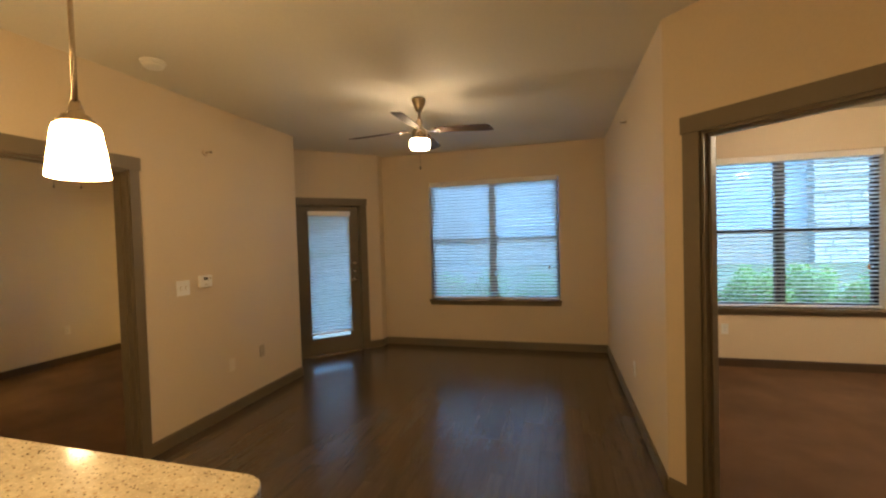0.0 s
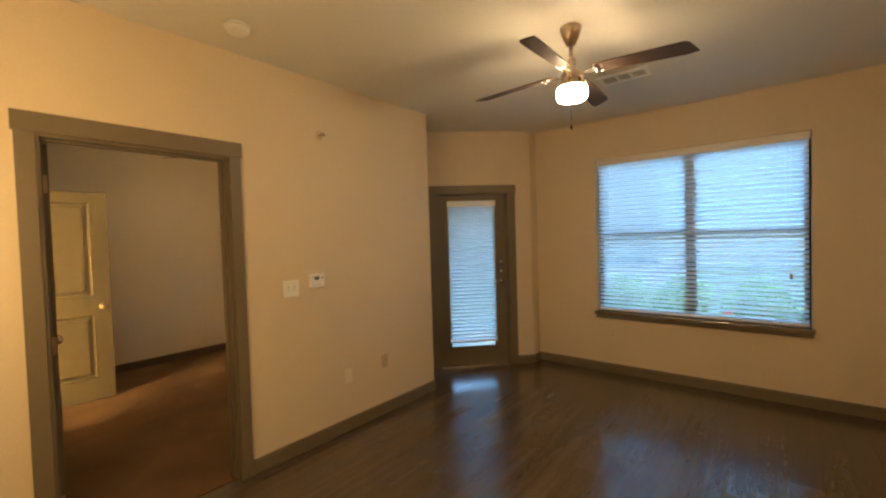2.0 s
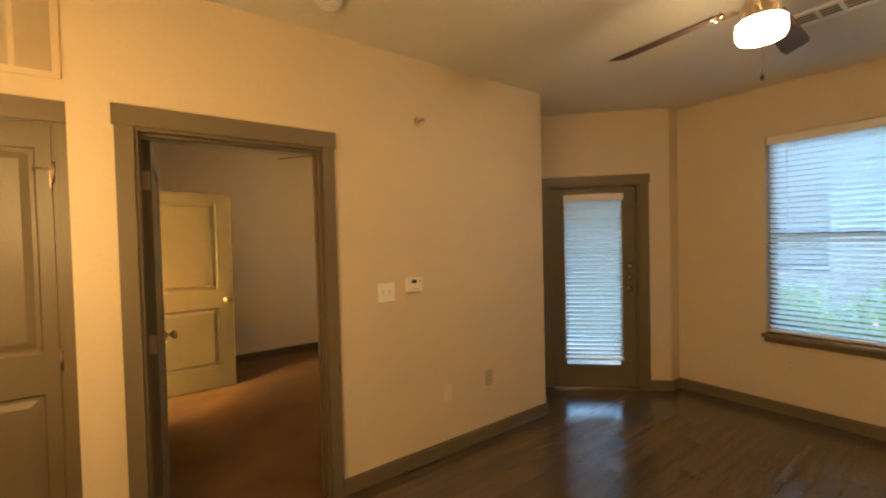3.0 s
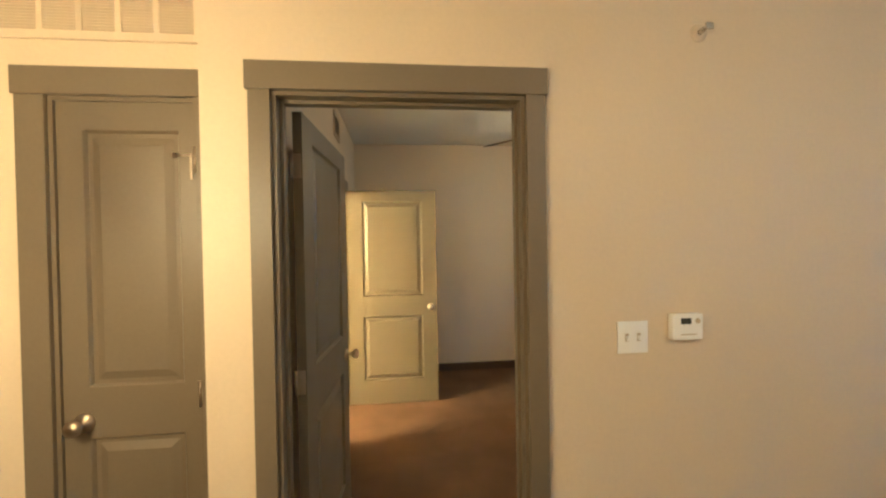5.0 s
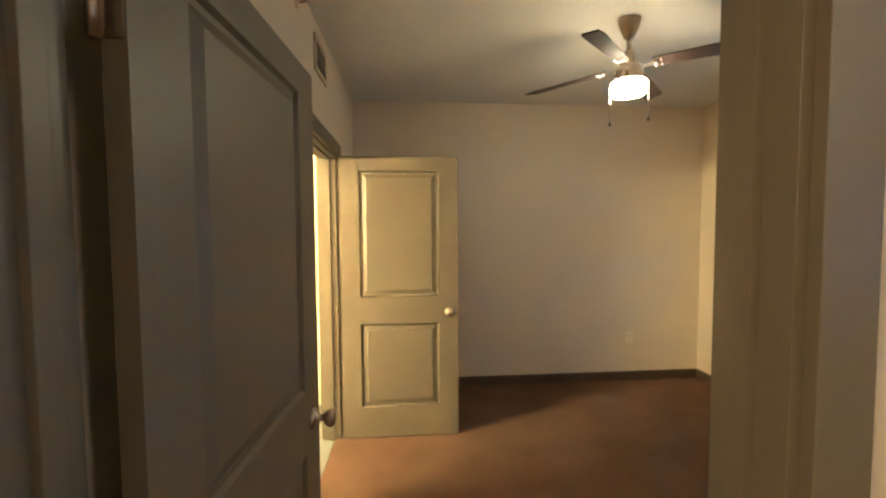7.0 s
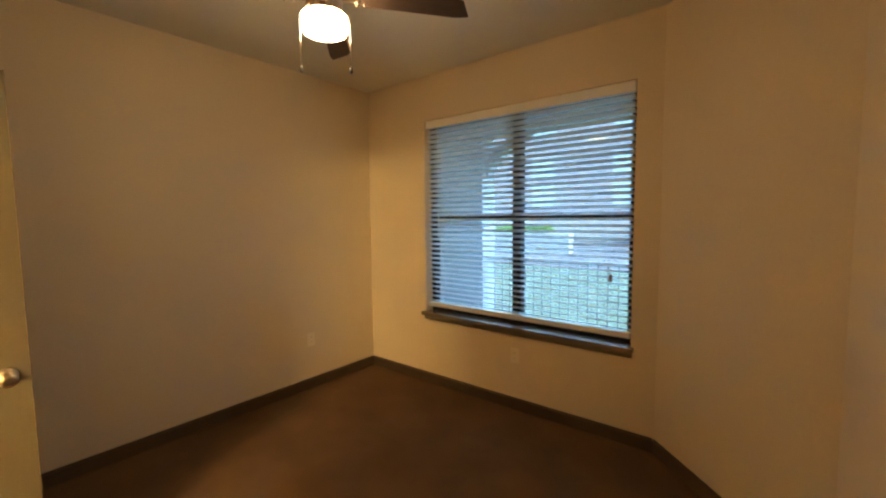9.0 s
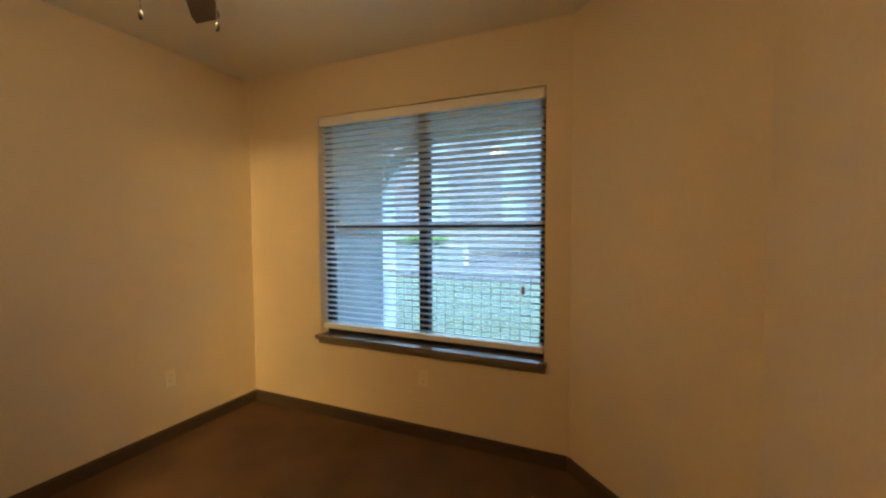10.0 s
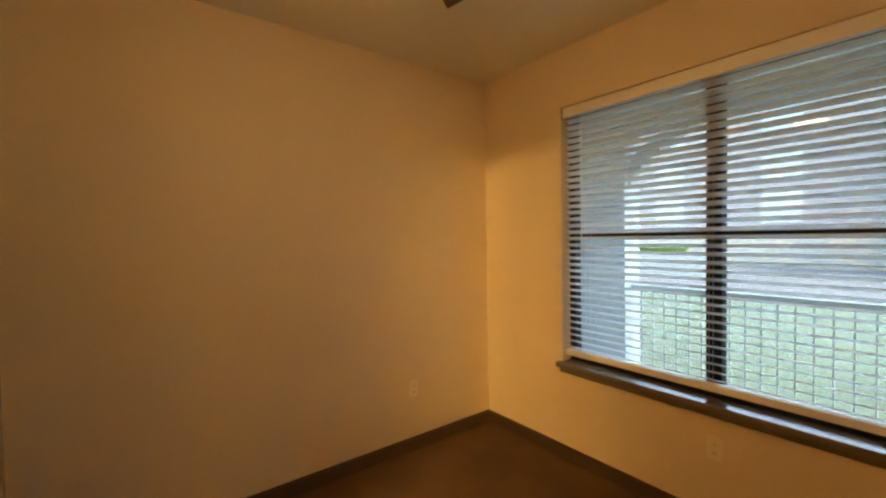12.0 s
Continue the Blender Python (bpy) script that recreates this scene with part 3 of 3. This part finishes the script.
# ---- ceiling fans ----
def ceiling_fan(m, turn, chains, glow, label, slim=1.0):
    root = thing("ceiling_fan", m, label, "ceiling fan", "ceiling fans")
    part("canopy", lathe([(0.060, 0), (0.060, -0.012), (0.046, -0.06), (0.026, -0.105), (0.018, -0.11)], 32), NICKEL, root)
    part("downrod", lathe([(0.013, -0.10), (0.013, -0.20)], 16), NICKEL, root)
    hub = [(0.022, -0.175), (0.030, -0.19), (0.034, -0.245), (0.066, -0.262), (0.076, -0.280), (0.076, -0.312), (0.070, -0.340), (0.074, -0.346)]
    bowl = [(0.072, -0.347), (0.092, -0.348), (0.097, -0.354), (0.098, -0.400), (0.088, -0.418), (0.05, -0.428), (0.01, -0.430)]
    part("motor_housing", lathe([(r * slim, z) for r, z in hub], 40), NICKEL, root)
    part("light_bowl", lathe([(r * slim, z) for r, z in bowl], 40), glow, root, "lit frosted glass drum")
    bm = bmesh.new()
    rows = []
    n = 12
    for i in range(n + 1):
        f = i / n
        r = 0.125 + f * 0.49
        wd = 0.044 + 0.014 * f
        z = -0.266 - 0.022 * f
        tw = radians(-12)
        end = 0.012 if i in (0, n) else 0
        row = []
        for side in (-1, 1):
            for up in (-1, 1):
                w2 = side * (wd - end)
                row.append(bm.verts.new((r + (0.018 * side * f if i == n else 0), w2 * math.cos(tw), z + w2 * math.sin(tw) + up * 0.003)))
        rows.append(row)
    for a, b in zip(rows, rows[1:]):
        for i, j in ((0, 1), (1, 3), (3, 2), (2, 0)):
            bm.faces.new((a[i], a[j], b[j], b[i]))
    for r in (rows[0], rows[-1]):
        bm.faces.new((r[0], r[1], r[3], r[2]))
    bmesh.ops.recalc_face_normals(bm, faces=bm.faces)
    blade = mesh_of("blade", bm, BLADE)
    bm = block((0.075, -0.022, -0.278), (0.15, 0.022, -0.272), 0.002)
    for x in (0.135, 0.17):
        for yy in (-0.025, 0.025):
            lathe([(0.005, -0.283), (0.005, -0.256)], 10, pose(x, yy, yy * -0.2), bm)
    iron = mesh_of("blade_iron", bm, STEEL)
    for k in range(4):
        b = new("blade", blade)
        b.parent, b.matrix_basis = root, pose(0, 0, 0, 0, 0, turn + 90 * k)
        tagged(b, "dark wood fan blade")
        s = new("blade_iron", iron)
        s.parent = b
    for x, y, z in chains:
        bm = lathe([(0.0016, -0.34), (0.0016, z)], 6, pose(x, y, 0))
        c = part("pull_chain", bm, STEEL, root)
        part("chain_bob", lathe([(0.003, z + 0.004), (0.007, z - 0.004), (0.007, z - 0.018), (0.003, z - 0.024)], 12, pose(x, y, 0)), DARK, c)
    return root


ceiling_fan(pose(-0.868, 3.875, H), 3, [(0.03, -0.095, -0.59)], FANLAMP, "brushed nickel four-blade ceiling fan with a lit drum light", 0.88)
ceiling_fan(pose(-4.465, 3.47, H), 46, [(-0.068, -0.075, -0.56), (0.075, 0.075, -0.56)], FANLAMP2,
            "brushed nickel ceiling fan with two pull chains and a lit light")
ceiling_fan(pose(2.95, 3.95, H), 55, [(0.0, -0.095, -0.52)], FANLAMP3,
            "brushed nickel ceiling fan with a lit light in the second bedroom")


STEM_METAL = material("satin_stem", (0.6, 0.5, 0.36), 0.5, 0.8, vary=0.05)


# ---- pendants over the counter ----
def pendant(m):
    root = thing("pendant_lamp", m, "lit frosted glass pendant lamp on a nickel stem", "pendant lamp", "pendants over the counter")
    part("canopy", lathe([(0.06, 0), (0.06, -0.01), (0.045, -0.024), (0.01, -0.028)], 28), NICKEL, root)
    part("stem", lathe([(0.0055, -0.02), (0.0055, -0.868)], 12), STEM_METAL, root)
    part("cap", lathe([(0.008, -0.850), (0.014, -0.866), (0.017, -0.880), (0.028, -0.886), (0.028, -0.893), (0.037, -0.897), (0.037, -0.906)], 28), NICKEL, root)
    part("shade", lathe([(0.034, -0.9065), (0.042, -0.909), (0.046, -0.920), (0.0600, -1.026), (0.0575, -1.028), (0.01, -1.016)], 36), LAMP, root,
         "lit frosted glass shade")
    return root


p1 = pendant(pose(-0.815, 1.196, H))
# unseen second pendant, added to make a pair and light the closet side
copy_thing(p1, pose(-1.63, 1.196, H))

# ---- counter ----
peninsula = thing("kitchen_cabinet", pose(0, 0, 0), "dark wood peninsula base under the granite counter", "cabinet")
part("body", block((-1.85, 0.66, 0.10), (-0.52, 1.25, 0.888), 0.003), CABINET, peninsula)
part("toe_kick", block((-1.83, 0.70, 0.0), (-0.56, 1.22, 0.10)), DARK, peninsula)
for k in range(3):
    x = -1.83 + k * 0.44
    part("back_panel", block((x + 0.02, 1.25, 0.14), (x + 0.41, 1.262, 0.86), 0.004), CABINET, peninsula)
pts = []
for cx, cy, a0 in ((-0.53, 1.29, 0), (-1.83, 1.35, 90), (-1.83, 0.66, 180), (-0.53, 0.70, 270)):
    r = 0.08 if cx > -1 else 0.02
    pts += [(cx + r * math.cos(radians(a0 + k * 15)), cy + r * math.sin(radians(a0 + k * 15))) for k in range(7)]
bm = prism(pts, 0.889, 0.92)
bmesh.ops.bevel(bm, geom=[e for e in bm.edges if abs(e.verts[0].co.z - e.verts[1].co.z) < 1e-5], offset=0.008, segments=3, profile=0.6, affect="EDGES")
single("countertop", bm, GRANITE, "speckled beige granite countertop with a rounded corner", "countertop")


# ---- small wall and ceiling fixtures ----
def plate(name, m, w, h, mat, label, kind, extra):
    """A cover plate on a wall: local x along the wall, -y into the room, z up from its middle."""
    root = thing(name, m, label, kind)
    part("cover_plate", block((-w / 2, -0.006, -h / 2), (w / 2, -0.0005, h / 2), 0.002), mat, root)
    for n, lo, hi, mt in extra:
        part(n, block(lo, hi, 0.001), mt, root)
    return root


def on(m, u, z):
    return m @ pose(u, 0, z)


def duplex(m, mat, label):
    ex = []
    for z in (-0.02, 0.02):
        ex.append(("socket_face", (-0.017, -0.009, z - 0.014), (0.017, -0.005, z + 0.014), mat))
        # no holes cut: thin black blocks give the slots their inner shade
        ex += [("slot", (x - 0.0012, -0.0096, z - 0.004), (x + 0.0012, -0.0088, z + 0.006), DARK) for x in (-0.006, 0.006)]
    return plate("wall_outlet", m, 0.07, 0.115, mat, label, "outlet", ex)


plate("light_switch", on(M_LEFT, 3.047 - 1.568, 1.183), 0.117, 0.117, WHITE, "white double toggle light switch plate on the wall", "light switch",
      [("toggle", (x - 0.005, -0.016, -0.010), (x + 0.005, -0.005, 0.006), WHITE) for x in (-0.023, 0.023)]
      + [("toggle_slot", (x - 0.007, -0.0072, -0.014), (x + 0.007, -0.0058, 0.014), ALMOND) for x in (-0.023, 0.023)])
th = thing("thermostat", on(M_LEFT, 3.248 - 1.568, 1.218), "white rectangular wall thermostat with a small dark display", "thermostat")
part("body", block((-0.062, -0.03, -0.048), (0.058, -0.0005, 0.048), 0.008), WHITE, th)
part("display", block((-0.030, -0.0315, 0.010), (0.010, -0.0295, 0.032), 0.0005), LCD, th, "dark grey display")
part("button", lathe([(0.010, 0), (0.009, 0.003)], 16, pose(0.036, -0.0295, 0.021, 90)), ALMOND, th)
part("lettering_bar", block((-0.03, -0.031, -0.030), (0.03, -0.0296, -0.026)), ALMOND, th)
plate("blank_cover_plate", on(M_LEFT, 3.51 - 1.568, 0.435), 0.07, 0.115, CREAM_PLATE, "cream painted blank cover plate low on the wall", "cover plate",
      [("screw", (-0.003, -0.0075, z - 0.003), (0.003, -0.0055, z + 0.003), WHITE) for z in (-0.03, 0.03)])
duplex(on(M_LEFT, 3.898 - 1.568, 0.455), ALMOND, "tan duplex outlet low on the wall")
duplex(on(M_BWIN, -4.44 + 6.06, 0.43), CREAM_PLATE, "cream painted duplex outlet under the bedroom window")
M_FAR = pose(-6.06, 1.58, 0, 0, 0, 90)
duplex(on(M_FAR, 4.386 - 1.58, 0.44), CREAM_PLATE, "cream painted duplex outlet on the bedroom wall")
M_RIGHT = pose(0.845, 6.04, 0, 0, 0, -90)
duplex(on(M_RIGHT, 1.9, 0.40), WHITE, "pale duplex outlet low on the side wall")
duplex(on(M_LWIN, 0.86, 0.42), PAINT, "pale duplex outlet under the living window")
duplex(on(M_SWIN, 1.05, 0.42), WHITE, "pale duplex outlet under the second bedroom window")


def sprinkler(m):
    root = thing("fire_sprinkler", m, "small cream sidewall fire sprinkler head", "sprinkler", "sidewall sprinklers")
    part("escutcheon", lathe([(0.032, 0.0005), (0.030, 0.005), (0.014, 0.009)], 24, pose(0, 0, 0, 90)), PAINT, root)
    bm = lathe([(0.010, 0.006), (0.009, 0.03), (0.005, 0.034), (0.005, 0.052)], 14, pose(0, 0, 0, 90))
    add_box(bm, (-0.014, -0.058, -0.012), (0.014, -0.052, 0.010), 0.001)
    part("head", bm, STEEL, root, "bright metal sprinkler head")
    return root


s0 = sprinkler(on(M_LEFT, 3.318 - 1.568, 2.295))
copy_thing(s0, on(M_BATHW, 4.19 - 2.71, 2.60))
copy_thing(s0, on(M_RIGHT, 1.75, 2.45))

sm = thing("smoke_detector", pose(-2.235, 2.586, H), "round white smoke detector on the ceiling", "smoke detector")
part("base", lathe([(0.072, -0.0005), (0.072, -0.014), (0.068, -0.016)], 36), WHITE, sm)
part("body", lathe([(0.060, -0.0165), (0.060, -0.032), (0.050, -0.042), (0.02, -0.045)], 36), WHITE, sm)


def register(name, m, w, h, bays, slats, label, mat=WHITE, deep=0.012, lean=42):
    """A louvred air grille: local x along, z up, faces -y."""
    root = thing(name, m, label, "air vent")
    e = 0.028
    # flat black sheet stands in for the shaded duct behind the louvres
    part("duct_shade", block((-w / 2 + e, -0.0015, -h / 2 + e), (w / 2 - e, -0.0005, h / 2 - e)), DARK, root)
    bm = bmesh.new()
    for lo, hi in (((-w / 2, -deep, -h / 2), (-w / 2 + e, -0.0005, h / 2)), ((w / 2 - e, -deep, -h / 2), (w / 2, -0.0005, h / 2)),
                   ((-w / 2 + e, -deep, -h / 2), (w / 2 - e, -0.0005, -h / 2 + e)), ((-w / 2 + e, -deep, h / 2 - e), (w / 2 - e, -0.0005, h / 2))):
        add_box(bm, lo, hi, 0.002)
    part("frame", bm, mat, root)
    bw = (w - 2 * e) / bays
    for k in range(1, bays):
        x = -w / 2 + e + k * bw
        part("divider", block((x - 0.009, -deep, -h / 2 + e), (x + 0.009, -0.002, h / 2 - e)), mat, root)
    step = (h - 2 * e) / slats
    me = mesh_of("slat", block((-w / 2 + e, -0.006, -0.0008), (w / 2 - e, 0.006, 0.0008)), mat)
    for k in range(slats):
        s = new("slat", me)
        s.parent, s.matrix_basis = root, pose(0, -0.0075, -h / 2 + e + (k + 0.5) * step, lean)
    return root


register("return_air_grille", on(M_CLO, 3.22, 2.437), 0.66, 0.40, 5, 34, "cream painted return air grille above the closet door", PAINT, lean=-28)
register("wall_vent", on(M_BATHW, 4.68 - 2.71, 2.52), 0.30, 0.20, 1, 9, "grey louvred air vent high on the bedroom wall", ALMOND)
register("ceiling_vent", pose(-0.85, 4.88, H, 90, 0, 0), 0.36, 0.20, 3, 4, "white louvred ceiling air vent", WHITE, lean=-40)

# bathroom vanity light on the far wall
bl = thing("bath_vanity_light", pose(-3.78, -0.4, 2.0), "lit bathroom vanity light bar on the far wall", "wall light")
part("back_plate", block((-0.35, 0.0005, -0.05), (0.35, 0.025, 0.05), 0.004), NICKEL, bl)
for x in (-0.24, 0.0, 0.24):
    part("shade", lathe([(0.035, 0.055), (0.045, 0.04), (0.06, -0.06), (0.03, -0.065)], 24, pose(x, 0.10, 0)), BATHLAMP, bl, "lit frosted glass shade")
    part("arm", lathe([(0.008, 0), (0.008, 0.075)], 10, pose(x, 0.024, 0.05, -90)), NICKEL, bl)

# ---- outside ----
single("ground", prism([(-150, -60), (150, -60), (150, 200), (-150, 200)], -0.5, -0.16), GRASS, "green lawn round the building", "ground", kind="structure")
single("driveway", block((-40, 15.0, -0.3), (-2.6, 29.0, -0.145)), GRAVEL, "grey-green gravel drive beyond the lawn", "road", kind="structure")
single("patio", block((-6.6, 5.27, -0.3), (-2.3, 7.25, -0.03)), CONCRETE, "pale concrete patio slab", "patio", kind="structure")
single("patio_roof", block((-6.7, 5.27, 2.72), (-2.30, 7.35, 2.95)), PATIO_SOFFIT, "pale painted patio roof", "roof", kind="structure")
single("patio_side_wall", block((-6.66, 5.27, -0.1), (-6.52, 6.86, 2.72)), PATIO_PAINT, "pale stucco patio side wall", "wall", kind="structure")
arch = thing("patio_arcade", pose(0, 0, 0), "pale stucco patio columns with curved brackets under the beam", "column")
part("beam", block((-6.3, 6.87, 2.52), (-2.0, 7.17, 2.719), 0.005), PATIO_PAINT, arch)
part("side_wall", block((-7.3, 6.92, -0.16), (-6.281, 7.12, 2.719)), PATIO_PAINT, arch)
for x in (-6.28, -2.42):
    part("column", block((x, 6.87, -0.16), (x + 0.40, 7.17, 2.52), 0.01), PATIO_PAINT, arch)
for x, s in ((-5.88, 1), (-2.42, -1)):
    lower = [(x + s * 0.66 * (k / 6) ** 1.25, 1.98 + 0.54 * (k / 6) ** 0.8) for k in range(7)]
    pts = lower + [(px - s * 0.10, min(pz + 0.10, 2.52)) for px, pz in lower[-2:0:-1]] + [(x, 2.14)]
    pts = [(max(px, x) if s > 0 else min(px, x), pz) for px, pz in pts]
    bm = prism(pts, 6.95, 7.09)
    bmesh.ops.transform(bm, matrix=Matrix(((1, 0, 0, 0), (0, 0, 1, 0), (0, 1, 0, 0), (0, 0, 0, 1))), verts=bm.verts)
    bmesh.ops.recalc_face_normals(bm, faces=bm.faces)
    part("bracket", bm, PATIO_PAINT, arch)
rail = thing("patio_railing", pose(0, 0, 0), "pale grey metal patio railing with upright balusters", "railing")
part("top_rail", block((-5.88, 6.99, 0.93), (-2.42, 7.04, 0.97), 0.004), IRON, rail)
part("bottom_rail", block((-5.88, 7.0, 0.07), (-2.42, 7.03, 0.10), 0.003), IRON, rail)
bal = mesh_of("baluster", block((-0.006, 7.009, 0.10), (0.006, 7.021, 0.93)), IRON)
for k in range(30):
    o = new("baluster", bal)
    o.parent, o.matrix_basis = rail, pose(-5.78 + k * 0.112, 0, 0)


def house(name, x0, x1, y, h, mat, base_mat, label, windows, base_h=1.5, lit_rows=()):
    root = thing(name, pose(0, 0, -0.16), label, "building")
    part("wall", block((x0, y, 0), (x1, y + 8, h)), mat, root)
    part("stone_base", block((x0 - 0.02, y - 0.08, 0), (x1 + 0.02, y - 0.002, base_h)), base_mat, root)
    bm = prism([(y - 0.7, h), (y + 8.7, h), (y + 4, h + 2.4)], x0 - 0.6, x1 + 0.6)
    bmesh.ops.transform(bm, matrix=Matrix(((0, 0, 1, 0), (1, 0, 0, 0), (0, 1, 0, 0), (0, 0, 0, 1))), verts=bm.verts)
    part("roof", bm, ROOFM, root)
    for x, z, w, hh in windows:
        f = part("window", block((x - 0.07, y - 0.05, z - 0.07), (x + w + 0.07, y - 0.003, z + hh + 0.07), 0.01), mat, root)
        part("pane", block((x, y - 0.056, z), (x + w, y - 0.051, z + hh)), PANE_FAR, f)
        part("glazing_bar", block((x, y - 0.066, z + hh / 2 - 0.03), (x + w, y - 0.057, z + hh / 2 + 0.03)), mat, f)
    step = 0.2
    bm = bmesh.new()
    k = 0
    while base_h + 0.05 + k * step < h - 0.1:
        add_box(bm, (x0, y - 0.018, base_h + 0.05 + k * step), (x1, y - 0.001, base_h + 0.05 + k * step + 0.17))
        k += 1
    part("siding_boards", bm, mat, root)["kind"] = "stuff"
    return root


house("apartment_building", -4.5, 28, 24, 5.6, STUCCO, BRICKM, "two-storey grey stucco apartment building with a brick base",
      [ (16.4, 1.9, 1.6, 1.7), (20.4, 1.9, 1.6, 1.7), (4.6, 3.8, 1.4, 1.4), (16.4, 3.8, 1.6, 1.4), (-2.9, 3.8, 1.4, 1.4)])
house("apartment_building", -44, -4.7, 30, 9.4, SIDING, BRICKM, "three-storey pale siding apartment building with a brick base",
      [(-22.6, 2.1, 1.7, 1.6), (-16.6, 2.1, 1.7, 1.6), (-11.0, 2.1, 1.7, 1.6), (-22.6, 4.3, 1.7, 1.4), (-16.6, 4.3, 1.7, 1.4), (-11.0, 4.3, 1.7, 1.4), (-22.6, 7.0, 1.7, 1.4), (-16.6, 7.0, 1.7, 1.4), (-11.0, 7.0, 1.7, 1.4)])
# stone-faced bay on the nearer building
bay = thing("stone_chimney", pose(0, 0, -0.16), "rough stone-faced chimney on the apartment building", "chimney")
part("core", block((11.7, 23.5, 0), (14.0, 23.985, 8.2)), CONCRETE, bay)
z = 0.0
while z < 8.0:
    hh = random.uniform(0.26, 0.46)
    x = 11.69
    while x < 13.98:
        w = min(random.uniform(0.4, 0.9), 14.01 - x)
        if w > 0.05:
            part("stone", block((x, 23.42 - random.uniform(0, 0.05), z), (x + w - 0.03, 23.499, z + hh - 0.03), 0.015), STONE, bay)
        x += w
    z += hh


def leaf_cloud(n, rx, ry, h, size):
    verts, faces = [], []
    while len(faces) < n:
        x, y, z = random.uniform(-1, 1), random.uniform(-1, 1), random.uniform(0, 1)
        lump = 0.75 + 0.35 * noise.noise(Vector((x * 2, y * 2, z * 2)))
        if x * x + y * y + (1.6 * z - 0.6) ** 2 > lump ** 2 or random.random() < 0.15:
            continue
        c = Vector((x * rx, y * ry, 0.05 + z * h))
        r = Euler((random.uniform(-1, 1), random.uniform(-1, 1), random.uniform(0, 6.3))).to_matrix()
        s = size * random.uniform(0.6, 1.3)
        i = len(verts)
        verts += [c + r @ Vector(p) for p in ((-s, 0, 0), (0, -s * 0.45, s * 0.1), (s, 0, 0), (0, s * 0.45, s * 0.1))]
        faces.append((i, i + 1, i + 2, i + 3))
    return verts, faces


def shrub_mesh(name, n, rx, ry, h, size, mat):
    me = bpy.data.meshes.new(name)
    v, f = leaf_cloud(n, rx, ry, h, size)
    me.from_pydata(v, [], f)
    me.materials.append(mat)
    return me


CROWN = shrub_mesh("crown", 2600, 0.62, 0.55, 1.15, 0.045, LEAF)
BLOOM = shrub_mesh("flowers", 30, 0.60, 0.56, 1.0, 0.055, FLOWER)
bm = bmesh.new()
for k in range(7):
    lathe([(0.014, 0), (0.006, 0.7)], 6, pose(0.1 * math.cos(k), 0.1 * math.sin(k), 0, 18 * math.sin(k * 2.1), 18 * math.cos(k * 1.7), 0), bm)
STEMS = mesh_of("stems", bm, STEM)
for i, (x, y, s) in enumerate([(-2.0, 8.9, 0.92), (-1.1, 8.6, 0.98), (-0.2, 8.8, 0.95), (0.7, 8.5, 1.0), (1.6, 8.8, 0.94), (2.5, 8.6, 0.98), (3.4, 8.5, 1.0),
                               (4.2, 8.7, 1.03), (5.1, 8.6, 0.97), (6.0, 8.8, 1.0), (-2.9, 9.3, 0.9)]):
    sh = thing("flowering_shrub", pose(x, y, -0.16, 0, 0, 47 * i) @ Matrix.Scale(s, 4), "leafy green shrub with a few red flowers", "shrub", "shrubs outside the windows")
    for nm, me in (("crown", CROWN), ("flowers", BLOOM), ("stems", STEMS)):
        o = new(nm, me)
        o.parent = sh
single("hedge_wall", block((-14, 19.0, -0.16), (-9.5, 19.5, 0.70), 0.02), CONCRETE, "low pale retaining wall", "wall", kind="structure")
hd = new("hedge", shrub_mesh("hedge", 2600, 2.2, 0.3, 0.42, 0.06, LEAF))
hd.matrix_basis = pose(-11.7, 19.25, 0.66)
tagged(hd, "bright green clipped hedge on the low wall", "hedge", kind="stuff")

# ---- floor planks ----
PW, PL = 0.152, 1.22
plank_meshes = {}


def plank_mesh(length):
    key = round(length, 3)
    if key not in plank_meshes:
        b = block((0, 0, -0.0016), (PW, key, 0))
        for v in b.verts:
            if v.co.z > -0.0005:
                v.co.x += 0.0006 if v.co.x < 0.01 else -0.0006
                v.co.y += 0.0006 if v.co.y < 0.01 else -0.0006
        plank_meshes[key] = mesh_of("plank", b, PLANK)
    return plank_meshes[key]


row = 0
x = -2.78 - 2 * PW
while x < 1.88:
    c = x + PW / 2
    lo, hi = (-2.05, 6.06)
    if c < -2.6:
        lo, hi = (1.95 - c - 0.02, c + 8.06 + 0.06)
    elif c < -2.25:
        hi = c + 8.06 + 0.09
    elif c > 0.85:
        hi = 3.945 - c + 0.08
    spans = [(lo, hi)]
    if -2.85 < c < -2.6:
        spans.append((-2.05, 1.60))
    for lo, hi in spans:
        y = lo - (row * 0.437) % PL
        while y < hi:
            a, b = max(y, lo), min(y + PL, hi)
            if b - a > 0.03:
                o = new("plank", plank_mesh(b - a))
                o.parent, o.matrix_basis = FLOOR, pose(x, a, 0)
            y += PL
    x += PW
    row += 1
